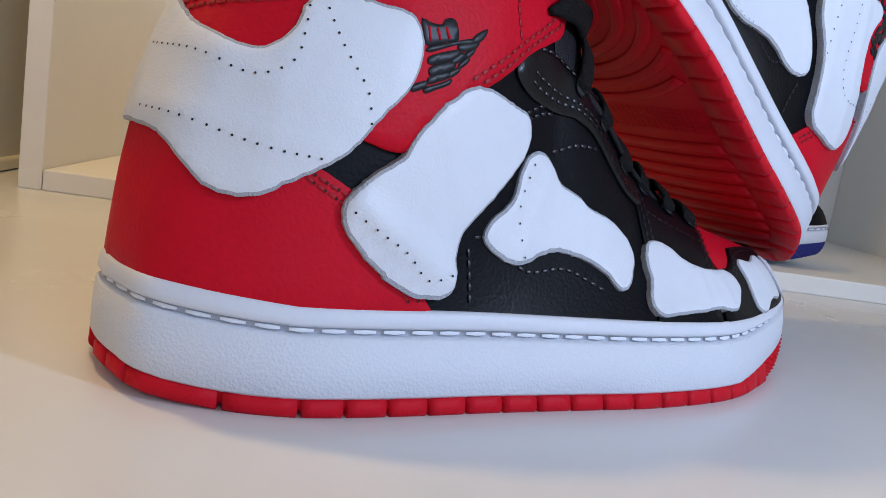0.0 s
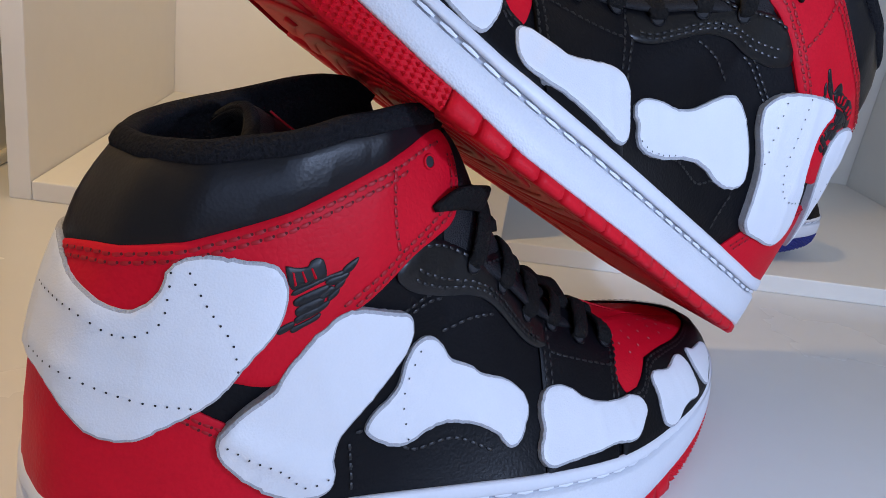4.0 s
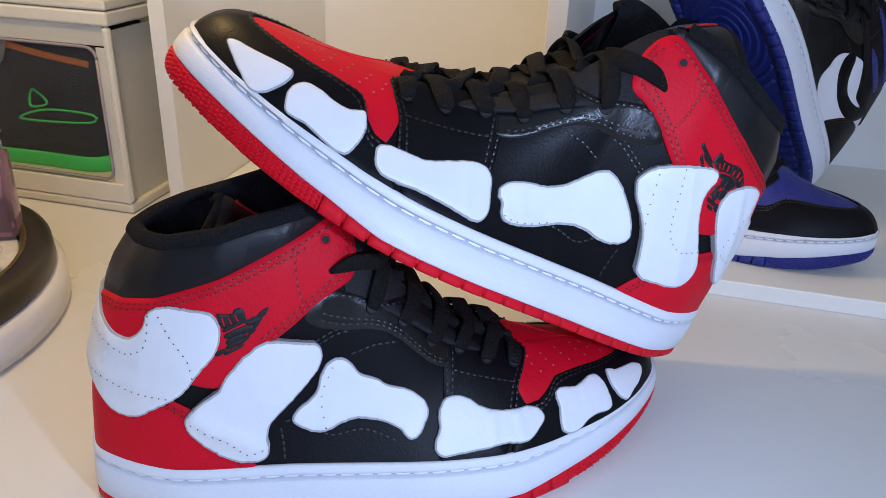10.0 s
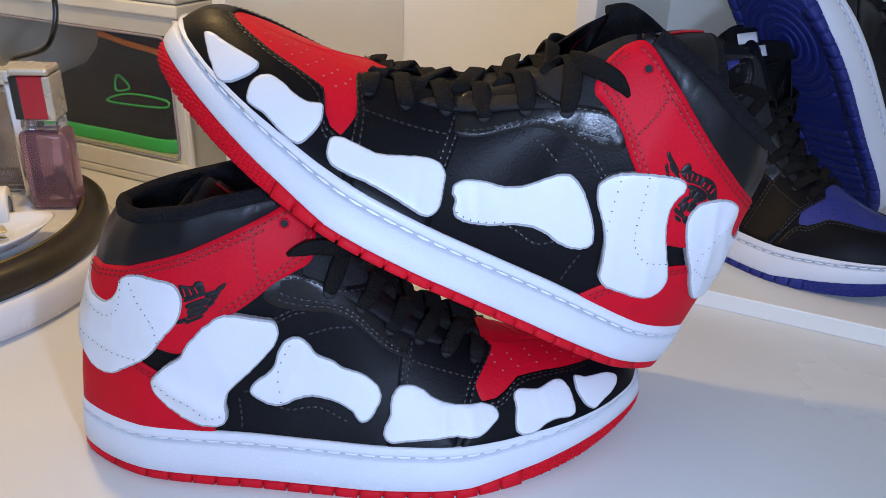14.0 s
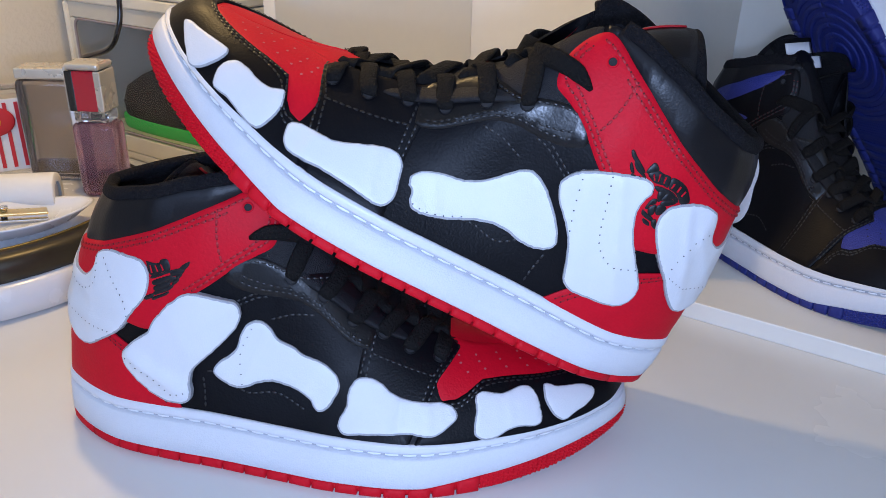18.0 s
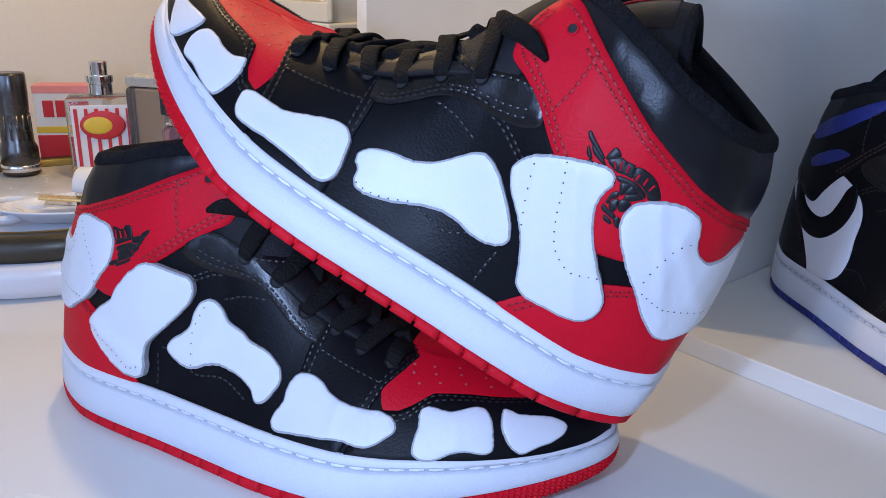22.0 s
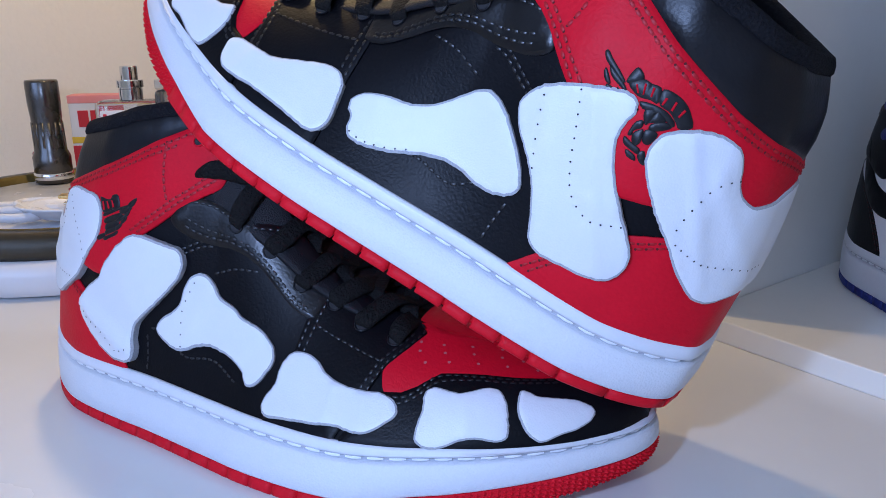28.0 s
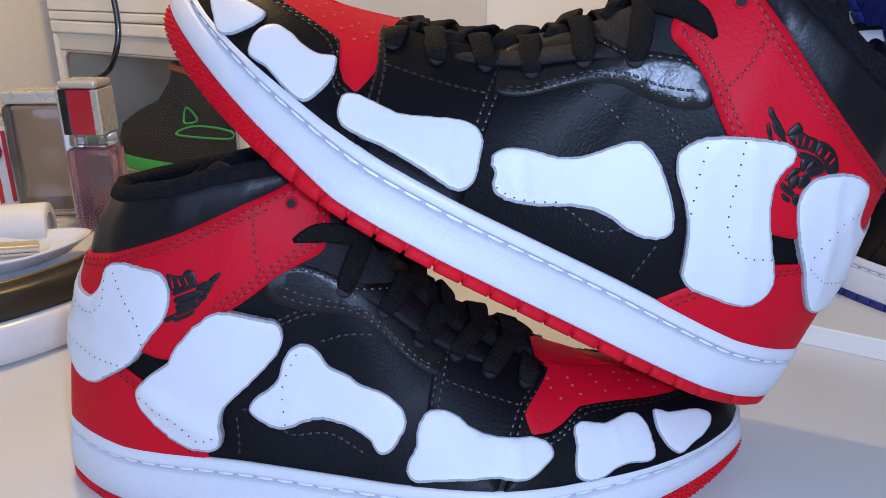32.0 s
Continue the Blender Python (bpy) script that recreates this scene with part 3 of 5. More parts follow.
PRICK_L_4 = [(25.5, 0.353), (19.9, 0.316), (14.7, 0.318), (6.7, 0.326)]
PRICK_L_5 = [(81, .122), (78.5, .108), (75, .112), (71, .130)]
PRICKS_LEFT = [PRICK_L_1, PRICK_L_2, PRICK_L_3, PRICK_L_4, PRICK_L_5]
FEATHER_R_1 = [(47, 0.702), (47.7, 0.715), (49.1, 0.726), (48.6, 0.706), (47.7, 0.694), (47.1, 0.693)]
FEATHER_R_2 = [(40.3, 0.671), (43.8, 0.687), (47, 0.699), (47, 0.69), (44.6, 0.687), (40.5, 0.662)]
FEATHER_R_3 = [(44.8, 0.681), (47.4, 0.692), (47.9, 0.69), (47.5, 0.679), (46.3, 0.671), (45.1, 0.671)]
FEATHER_R_4 = [(40.8, 0.646), (44.9, 0.668), (45.1, 0.657), (44.1, 0.645), (41.1, 0.629)]
FEATHER_R_5 = [(44.1, 0.642), (45.4, 0.661), (46.1, 0.654), (45.3, 0.641), (44.3, 0.634)]
FEATHER_R_6 = [(46.2, 0.662), (47.5, 0.676), (47.2, 0.664), (46.3, 0.652)]
FEATHER_R_7 = [(41.2, 0.618), (44.3, 0.636), (44.7, 0.626), (43.5, 0.611), (41.4, 0.599)]
FEATHER_R_8 = [(45.4, 0.633), (46.7, 0.653), (46.6, 0.641), (45.4, 0.624)]
FEATHER_R_9 = [(41.1, 0.588), (42.4, 0.601), (44, 0.607), (43.9, 0.596), (42.5, 0.585), (41.3, 0.578)]
FEATHER_R_10 = [(44, 0.608), (45.5, 0.622), (45.3, 0.612), (44.1, 0.597)]
FEATHER_R_11 = [(40.8, 0.561), (43, 0.577), (44.5, 0.59), (44.2, 0.579), (42.3, 0.563), (41, 0.552)]
FEATHER_R_12 = [(38.9, 0.564), (40.8, 0.58), (40.9, 0.569), (39.3, 0.554)]
FEATHER_R_13 = [(38.4, 0.744), (40.1, 0.733), (41.8, 0.731), (42.1, 0.747), (43.2, 0.748), (43.9, 0.735), (44.5, 0.696), (42.9, 0.692), (40.3, 0.679), (39.6, 0.693), (38.9, 0.727)]
EMBLEM_RIGHT = [FEATHER_R_1, FEATHER_R_2, FEATHER_R_3, FEATHER_R_4, FEATHER_R_5, FEATHER_R_6, FEATHER_R_7, FEATHER_R_8, FEATHER_R_9, FEATHER_R_10, FEATHER_R_11, FEATHER_R_12, FEATHER_R_13]
FEATHER_L_1 = [(48.5, 0.738), (48.2, 0.743), (47.1, 0.733), (44.7, 0.715), (43.7, 0.704), (44.5, 0.705), (46.6, 0.716), (47.8, 0.723)]
FEATHER_L_2 = [(46.8, 0.714), (45.9, 0.71), (43.8, 0.698), (42.7, 0.688), (44.3, 0.691), (46, 0.698)]
FEATHER_L_3 = [(47.4, 0.7), (46.6, 0.69), (45.8, 0.673), (46.4, 0.674), (47.2, 0.688)]
FEATHER_L_4 = [(46.1, 0.665), (44.6, 0.666), (44.6, 0.656), (45.8, 0.653)]
FEATHER_L_5 = [(44.5, 0.678), (42.8, 0.671), (40.7, 0.673), (40.1, 0.666), (41.6, 0.662), (43.6, 0.665)]
FEATHER_L_6 = [(43.5, 0.717), (42.7, 0.761), (41.3, 0.751), (43.2, 0.714)]
FEATHER_L_7 = [(43, 0.711), (41.1, 0.746), (39.8, 0.75), (38, 0.758), (37.8, 0.721), (39, 0.717), (40.6, 0.704), (41.9, 0.704)]
FEATHER_L_8 = [(37.6, 0.76), (35.6, 0.768), (33.5, 0.76), (32, 0.737), (31.3, 0.716), (33.2, 0.693), (33.9, 0.702), (35.6, 0.72), (37.5, 0.723)]
FEATHER_L_9 = [(40.4, 0.687), (38.4, 0.705), (36.3, 0.711), (34.3, 0.697), (34.3, 0.686), (35.7, 0.693), (37.9, 0.692), (39.6, 0.682)]
FEATHER_L_10 = [(38.9, 0.666), (38.9, 0.683), (37.6, 0.696), (37.8, 0.669), (38.2, 0.647)]
FEATHER_L_11 = [(37.2, 0.697), (36, 0.695), (35.8, 0.689), (37.3, 0.667), (37.7, 0.657)]
FEATHER_L_12 = [(37.4, 0.653), (35.7, 0.682), (34.5, 0.683), (35.6, 0.663), (37.3, 0.641)]
FEATHER_L_13 = [(39.6, 0.631), (38.7, 0.648), (38.6, 0.633), (39.5, 0.611), (39.5, 0.594), (39.9, 0.588)]
FEATHER_L_14 = [(39.2, 0.599), (38.5, 0.621), (38.2, 0.626), (37.9, 0.595), (38.2, 0.578), (38.9, 0.58)]
FEATHER_L_15 = [(37.8, 0.626), (37.1, 0.64), (36.1, 0.64), (36.4, 0.611), (37, 0.598), (37.5, 0.6)]
FEATHER_L_16 = [(40.2, 0.574), (39, 0.571), (37.5, 0.569), (37.5, 0.558), (38.8, 0.557), (39.9, 0.56)]
FEATHER_L_17 = [(39.2, 0.543), (37.8, 0.543), (37.4, 0.535), (38.7, 0.533)]
FEATHER_L_18 = [(37.3, 0.559), (36.7, 0.571), (36, 0.537), (36.8, 0.542)]
EMBLEM_LEFT = [FEATHER_L_1, FEATHER_L_2, FEATHER_L_3, FEATHER_L_4, FEATHER_L_5, FEATHER_L_6, FEATHER_L_7, FEATHER_L_8, FEATHER_L_9, FEATHER_L_10, FEATHER_L_11, FEATHER_L_12, FEATHER_L_13, FEATHER_L_14, FEATHER_L_15, FEATHER_L_16, FEATHER_L_17, FEATHER_L_18]
BAR_R_1 = [(39.5, 0.728), (39.8, 0.725), (40.5, 0.689), (40.2, 0.687)]
BAR_R_2 = [(40.8, 0.724), (41, 0.725), (41.9, 0.693), (41.6, 0.691)]
BAR_R_3 = [(42.1, 0.727), (42.3, 0.729), (43.2, 0.699), (42.9, 0.695)]
BARS_RIGHT = [BAR_R_1, BAR_R_2, BAR_R_3]
BAR_L_1 = [(37, 0.747), (36.6, 0.749), (36.9, 0.724), (37.2, 0.722)]
BAR_L_2 = [(35.4, 0.753), (35, 0.753), (35.3, 0.724), (35.7, 0.724)]
BAR_L_3 = [(33.6, 0.748), (33.2, 0.746), (33.9, 0.718), (34.2, 0.72)]
BAR_L_4 = [(42, 0.722), (41.8, 0.727), (41, 0.708), (41.3, 0.705)]
BAR_L_5 = [(40.8, 0.742), (40.4, 0.744), (40.2, 0.715), (40.4, 0.711)]
BAR_L_6 = [(39.3, 0.749), (38.9, 0.75), (38.9, 0.723), (39.2, 0.721)]
BARS_LEFT = [BAR_L_1, BAR_L_2, BAR_L_3, BAR_L_4, BAR_L_5, BAR_L_6]

FOLDS_RIGHT = {0: [((4, .42), (30, .37), .0007, .0030), ((8, .60), (22, .53), .0005, .0026)],
               1: [((34.5, .26), (48.5, .085), .0019, .0026), ((37, .20), (46, .075), .0010, .0018), ((44, .50), (50, .20), .0004, .003)],
               2: [((66.5, .36), (60.5, .13), .0006, .0022), ((78, .34), (75, .17), .0004, .002)],
               3: [((97, .27), (97.5, .06), .0008, .0018), ((103, .26), (104.5, .06), .0006, .0016)],
               4: [((122, .31), (124, .05), .0004, .0016)]}
FOLDS_LEFT = {0: [((31, .70), (18, .24), .0008, .0026), ((24, .62), (10, .30), .0006, .0024)],
              1: [((47, .62), (35, .16), .0009, .0026), ((53, .50), (44, .14), .0006, .0022), ((42, .33), (34, .36), .0007, .0020)],
              2: [((80, .30), (76, .11), .0004, .0018)],
              3: [((104, .22), (106, .06), .0005, .0016), ((92, .36), (90, .06), .0005, .0018)]}


def shoe(label, mirrored, bones, base, accent, outsole_mat, thread, tongue_tip, holes=(), emblem=(), bars=(), extra=()):
    root = tagged(new("shoe"), label=label, category="shoe")
    rng = np.random.RandomState(3 if mirrored else 5)

    def put(name, data, mats, text="", index=None, parent=None, smooth=True):
        v, f = data[0], data[1]
        v = np.array(v, float)
        if bones:
            v = flare(v, *((1.0, .0024, -.0060) if mirrored else (.65, 0, 0)))
        if mirrored:
            v = v * (1, -1, 1)
            if bones:   # its heel is pressed in by the weight that leans on it
                v[:, 0] += np.interp(v[:, 2], [.02, .031, .06, .077, .093, .101, .116, .130], [0, .0015, .003, .0035, .0037, .0025, 0, -.003]) * np.interp(v[:, 0], [.012, .036], [1, 0])
            f = [tuple(g[::-1]) for g in f]
        elif bones:   # its sole is worn thinner along the inner edge, on which it stands
            v[:, 2] += .0463 * (v[:, 1] + .07 * v[:, 0] + .0465) * np.clip(1 - v[:, 2] / .030, 0, 1)
        return linked(name, v, f, mats, parent or root, text, index, smooth)

    def fore(points):
        """The pair's second shoe has its front seams nearer the toe."""
        reach, drop = (3.8, .105) if mirrored and bones else (0, .04)
        return [(q[0] + math.copysign(float(np.interp(abs(q[0]), [88, 104, 124], [0, reach, 0])), q[0]), q[1] - (float(np.interp(abs(q[0]), [100, 104, 112, 118], [0, drop, drop, 0])) if .2 < q[1] < .42 else 0)) for q in points]

    def flap(points):
        """The ankle flap of the second shoe reaches a little further forward."""
        reach = 1.1 if mirrored and bones else 0
        return [(q[0] + reach * float(np.interp(q[0], [56, 66], [0, 1])), q[1]) for q in points]

    x = RIM[:, 0]
    zb, zr, zt = zbot(x), red_top(x), ztop(x)
    zg = zr + (zt - zr) * .68
    # sole, from the ground up
    bottom_n = len(RIM)
    v, f = hoop([(-.0024 - tuck(x, 0.0), zb + .0011), (-.0019 - tuck(x, .25), zb + .25 * (zr - zb)), (-.0016 - tuck(x, .6), zb + .6 * (zr - zb)), (-.0016, zr)])
    centre = np.stack([np.clip(x, .02, .262), np.interp(x, XT, YC)], 1)
    k = len(v)
    mid = (RIM * .55 + centre * .45)
    v += [(mid[i, 0], mid[i, 1], zbot(mid[i, 0]) + .0011) for i in range(bottom_n)]
    v += [(centre[i, 0], centre[i, 1], zbot(centre[i, 0]) + .0011) for i in range(bottom_n)]
    for i in range(bottom_n):
        j = (i + 1) % bottom_n
        f += [(j, i, k + i, k + j), (k + j, k + i, k + bottom_n + i, k + bottom_n + j)]
    outsole = put("outsole", (v, f), outsole_mat)
    # tread blocks along both edges
    seg = np.r_[0, np.cumsum(np.linalg.norm(np.diff(np.vstack([RIM, RIM[:1]]), axis=0), axis=1))]

    def at(d):
        d = d % seg[-1]
        i = np.interp(d, seg, np.arange(len(seg)))
        a = int(i) % bottom_n
        b = (a + 1) % bottom_n
        w = i - int(i)
        return RIM[a] * (1 - w) + RIM[b] * w, RIMN[a] * (1 - w) + RIMN[b] * w

    def block(d0, d1):
        vv, ff = [], []
        m = 5
        for q in np.linspace(d0, d1, m):
            c, nn = at(q)
            z0, z1 = float(zbot(c[0])), float(red_top(c[0]))
            for off, z in ((-.011, z0 - .0001), (-.0010, z0 - .0001), (.0001, z0 + .0012), (.0001, z1 - .0006), (-.0006, z1 - .0001), (-.011, z1 - .0001)):
                vv.append((*(c + nn * off), z))
        for i in range(m - 1):
            for j in range(6):
                ff.append((i * 6 + j, (i + 1) * 6 + j, (i + 1) * 6 + (j + 1) % 6, i * 6 + (j + 1) % 6))
        ff += [tuple(range(6)), tuple(range((m - 1) * 6 + 5, (m - 1) * 6 - 1, -1))]
        return vv, ff

    start = float(np.interp(.0416, LATX, LATD))
    pitch = .01165
    edges = [.003, .013, .0235, start - .0185]
    edges = edges + [start + pitch * k for k in range(0, 17)]
    for a, b in zip(edges[:-1], edges[1:]):
        put("tread_block", block(a + .0007, b - .0007), outsole_mat, parent=outsole)
        put("tread_block", block(seg[-1] - b + .0007, seg[-1] - a - .0007), outsole_mat, parent=outsole)
    # knobbly rubber wrapped round the toe, on a smooth band
    vv, ff = [], []
    for q in np.linspace(edges[-1], seg[-1] - edges[-1], 90):
        c, nn = at(q)
        z0, z1 = float(zbot(c[0])), float(red_top(c[0]))
        vv += [(*(c + nn * (-.0007 - float(tuck(c[0], g)))), z0 + g * (z1 - z0)) for g in (0, .06, .16, .3, .5, .75, .95)] + [(*(c - nn * .0024), z1)]
    ff += [(i * 8 + k, i * 8 + k + 1, (i + 1) * 8 + k + 1, (i + 1) * 8 + k) for i in range(89) for k in range(7)]
    d = edges[-1] + .001
    row = 0
    while d < seg[-1] - edges[-1] - .001:
        c, nn = at(d)
        tt = np.array([-nn[1], nn[0]])
        z0, z1 = float(zbot(c[0])) + .0009, float(red_top(c[0])) - .0003
        rows_ = max(3, int((z1 - z0) / .0018))
        for r in range(rows_):
            zz = z0 + (z1 - z0) * (r + .5 + (.25 if row % 2 else -.05)) / (rows_ + .2)
            hw, hh = .0014, (z1 - z0) / rows_ * .52
            kk = len(vv)
            lift = -float(tuck(c[0], (zz - float(zbot(c[0]))) / (z1 - float(zbot(c[0])))))
            o = c + nn * (-.0009 + lift)
            vv += [(*(o - tt * hw), zz), (*o, zz - hh), (*(o + tt * hw), zz), (*o, zz + hh), (*(c + nn * (.0004 + lift)), zz)]
            ff += [(kk, kk + 1, kk + 4), (kk + 1, kk + 2, kk + 4), (kk + 2, kk + 3, kk + 4), (kk + 3, kk, kk + 4)]
        d += .0025
        row += 1
    tagged(put("toe_tread", (vv, ff), outsole_mat, parent=outsole, smooth=False), kind="stuff")
    # under the sole: bars at heel and toe, rings round the pivot, fine pyramids in the waist
    vv, ff = [], []

    def under(pts, wide, high):
        kk = len(vv)
        c, g = sweep(pts, [(1, .01, 0)] * len(pts) if abs(pts[0][1] - pts[-1][1]) > .02 and wide > .005 else np.gradient(np.asarray(pts), axis=0)[:, [1, 0, 2]] * (-1, 1, 0), wide, high, 6)
        vv.extend(c)
        ff.extend(tuple(q + kk for q in f_) for f_ in g)

    def edges_at(xc):
        return float(np.interp(xc, LATX2, LATY)), float(np.interp(xc, MEDX, MEDY))

    for xc in [.016 + .0098 * k for k in range(10)] + [.250, .2585]:
        lo, hi = edges_at(xc)
        pts = []
        for w in np.linspace(.16, .84, 13):
            xx = xc + .004 * math.sin(math.pi * w) * (1 if xc > .12 else -1)
            pts.append((xx, lo + (hi - lo) * w, float(zbot(xx)) + .0009))
        under(pts, .0066, .0016)
    for k in range(1, 8):
        r_ = .0085 * k
        run = []
        for g_ in np.linspace(0, 2 * math.pi, 73):
            xx, yy = .190 + r_ * math.cos(g_), .004 + r_ * math.sin(g_)
            lo, hi = edges_at(xx)
            if lo + .012 < yy < hi - .012 and .128 < xx < .246:
                run.append((xx, yy, float(zbot(xx)) + .0009))
            else:
                if len(run) > 4:
                    under(run, .0048, .0015)
                run = []
        if len(run) > 4:
            under(run, .0048, .0015)
    for xc in np.arange(.112, .1275, .0026):
        lo, hi = edges_at(xc)
        for yy in np.arange(lo + .013, hi - .013, .0026):
            kk, z_ = len(vv), float(zbot(xc))
            vv.extend([(xc - .0011, yy - .0011, z_ + .0011), (xc + .0011, yy - .0011, z_ + .0011), (xc + .0011, yy + .0011, z_ + .0011), (xc - .0011, yy + .0011, z_ + .0011), (xc, yy, z_ + .0003)])
            ff.extend([(kk, kk + 1, kk + 4), (kk + 1, kk + 2, kk + 4), (kk + 2, kk + 3, kk + 4), (kk + 3, kk, kk + 4)])
    tagged(put("sole_ridge", (vv, ff), outsole_mat, parent=outsole), kind="stuff")
    # midsole: textured wall, stitched groove, smooth lip
    wall = put("midsole_wall", hoop([(-.003, zr - .0004), (-.0008, zr - .0002), (.0002, zr + .0008), (.0004, zr * .5 + zg * .5), (.0002, zg - .0010), (-.0004, zg - .0003), (-.0030, zg)]), WALLTEX if outsole_mat is OUTSOLE else RUBBER, "white rubber cup sole wall with a pebbled grain")
    # groove greyer than the wall, so the white stitches stand out
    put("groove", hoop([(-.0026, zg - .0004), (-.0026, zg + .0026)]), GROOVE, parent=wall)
    v, f = hoop([(-.0030, zg + .0020), (-.0006, zg + .0021), (-.0001, zg + .0030), (-.0002, zg * .45 + zt * .55), (-.0006, zt - .0012), (-.0015, zt - .0002), (-.0026, zt - .0002), (-.0038, zt - .0014), (-.0055, zt - .005)])
    put("midsole_lip", (v, f), RUBBER)
    q = RIM + RIMN * -.0016
    pos = np.stack([q[:, 0], q[:, 1], zg + .0010], 1)
    pos = np.vstack([pos, pos[:1]])
    nor = np.stack([RIMN[:, 0], RIMN[:, 1], RIMN[:, 0] * 0], 1)
    nor = np.vstack([nor, nor[:1]])
    tagged(put("sole_stitching", dashes(pos, nor, .0062, .0022, .0012, .0008), THREAD_WHITE, parent=wall), kind="stuff")

    # upper
    ns, nv = GRID.shape[:2]
    v = GRID.reshape(-1, 3)
    f = [(i * nv + j, i * nv + j + 1, (i + 1) * nv + j + 1, (i + 1) * nv + j) for i in range(ns - 1) for j in range(nv - 1)]
    put("upper", (v, f), base["upper"])
    put("heel_counter", panel(both(COUNTER), .0013, step=.005, sharp=True), accent["counter"], "%s leather heel counter" % accent["word"])
    for sidepts in (fore(VAMP), inner_side(fore(VAMP))):
        put("toe_box", panel(sidepts, .0006, step=.004), accent["vamp"], "perforated %s leather toe box" % accent["word"])
    bridge = []
    for s_ in np.linspace(104, 160, 40):
        (p_, n_), (q_, m_) = on(s_, 1.0, 0.0), on(-s_, 1.0, 0.0)
        bridge += [p_ * (1 - w) + q_ * w + np.array((0, 0, .0008 * math.sin(math.pi * w))) for w in np.linspace(0, 1, 7)]
    put("toe_box_top", (bridge, [(i * 7 + k, i * 7 + k + 1, (i + 1) * 7 + k + 1, (i + 1) * 7 + k) for i in range(39) for k in range(6)]), accent["vamp"])
    put("mudguard", panel(over_toe(fore(MUDGUARD)), .0017, step=.004, sharp=True), BLACK)
    for flip in (lambda p: p, inner_side):
        put("toe_quarter", panel(flip(fore(TOEQUARTER)), .0014, sharp=True, step=.005), BLACK)
        put("eyestay", panel(flip(EYESTAY), .0018, step=.004), GLOSSY, "glossy black leather eyestay")
        put("gusset", panel(flip(GUSSET), .0009, step=.004), NYLON, "black nylon gusset")
    put("ankle_panel", panel(both(flap(ANKLE)), .0026, step=.0045), accent["ankle"], "%s leather ankle panel" % accent["word"])
    put("collar", panel(both(COLLAR), .0012, puff=.0020, step=.004, sharp=True), SMOOTH, "padded black leather collar")
    # collar rim, lining, insole
    ss = np.linspace(-64.5, 64.5, 90)
    pos, nor = on(ss, ss * 0 + 1.0, -.0006)
    pos, nor = spline(pos[::3], 140), spline(nor[::3], 140)
    put("collar_rim", sweep(pos + (0, 0, .0010), nor, .0062, .0070, 12), FABRIC, "black terry collar edge")
    lin = []
    for drop, inset in ((-.002, .0015), (.004, .0065), (.016, .010), (.075, .006)):
        p2, n2 = on(ss, ss * 0 + 1.0, -inset)
        lin.append(p2 - (0, 0, drop))
    m = len(ss)
    v = np.concatenate(lin)
    f = [(i * m + k, i * m + k + 1, (i + 1) * m + k + 1, (i + 1) * m + k) for i in range(3) for k in range(m - 1)]
    f.append(tuple(range(3 * m, 4 * m)))
    put("lining", (v, f), FABRIC, "black terry lining")
    # tongue: a padded, arched strip with a bound edge
    tip = np.array(tongue_tip)
    path = spline([(.212, .010, .0520), (.19, .006, .0625), (.165, .003, .0765), (.142, .001, .097), (.122, .003, .112), tuple(tip + (.020, -.002, -.013)), tuple(tip)], 50)
    u_ = np.linspace(0, 1, 50)
    wide = np.interp(u_, [0, .3, .6, .9, .97, 1], [.034, .046, .054, .056, .052, .044])
    arch = np.interp(u_, [0, .4, .7, 1], [.001, .004, .012, .019])
    thick = np.interp(u_, [0, .5, .85, .97, 1], [.003, .004, .006, .006, .003])
    tg = np.gradient(path, axis=0)
    up = np.stack([tg[:, 2], tg[:, 1] * 0, -tg[:, 0]], 1)
    up /= np.linalg.norm(up, axis=1)[:, None]
    up = np.where(up[:, 2:3] < 0, -up, up)
    cells = np.linspace(-1, 1, 17)
    shell = []
    for sign in (1, -1):
        for w in cells:
            a_ = w * 1.25
            side_ = np.stack([path[:, 0] * 0, wide / 2 * math.sin(a_) / math.sin(1.25), path[:, 0] * 0], 1)
            taper = thick / 2 * (1 - .6 * abs(w) ** 3)
            shell.append(path + side_ - up * (arch * (1 - math.cos(a_)) / (1 - math.cos(1.25)))[:, None] + up * (sign * taper)[:, None])
    n_ = len(path)
    loop = list(range(17)) + list(range(33, 16, -1))
    v = np.concatenate(shell)
    f = [(loop[c] * n_ + r, loop[(c + 1) % 34] * n_ + r, loop[(c + 1) % 34] * n_ + r + 1, loop[c] * n_ + r + 1) for c in range(34) for r in range(n_ - 1)]
    f += [tuple(c * n_ + n_ - 1 for c in loop), tuple(c * n_ for c in loop[::-1])]
    tongue = put("tongue", (v, f), NYLON, "padded black nylon tongue")
    edge = np.array([(shell[c][-2] + shell[17 + c][-2]) / 2 for c in range(17)])
    put("tongue_binding", sweep(edge + tg[-1] / np.linalg.norm(tg[-1]) * .001, [(1, 0, 1)] * 17, .0042, .0060, 10), FABRIC, parent=tongue)
    rows_ = [41, 43, 45, 47]
    cap_ = np.concatenate([[shell[c][r] + up[r] * .0007 for c in range(3, 14)] for r in rows_])
    put("tongue_tab", (cap_, [(r * 11 + c, r * 11 + c + 1, (r + 1) * 11 + c + 1, (r + 1) * 11 + c) for r in range(3) for c in range(10)]), SMOOTH, parent=tongue)
    if bones:
        rib = [shell[8][r] + up[r] * .0010 for r in range(39, 48)]
        put("tongue_print", sweep(rib, [(0, 1, 0)] * 9, .0022, .0008, 6), THREAD_RED, parent=tongue)
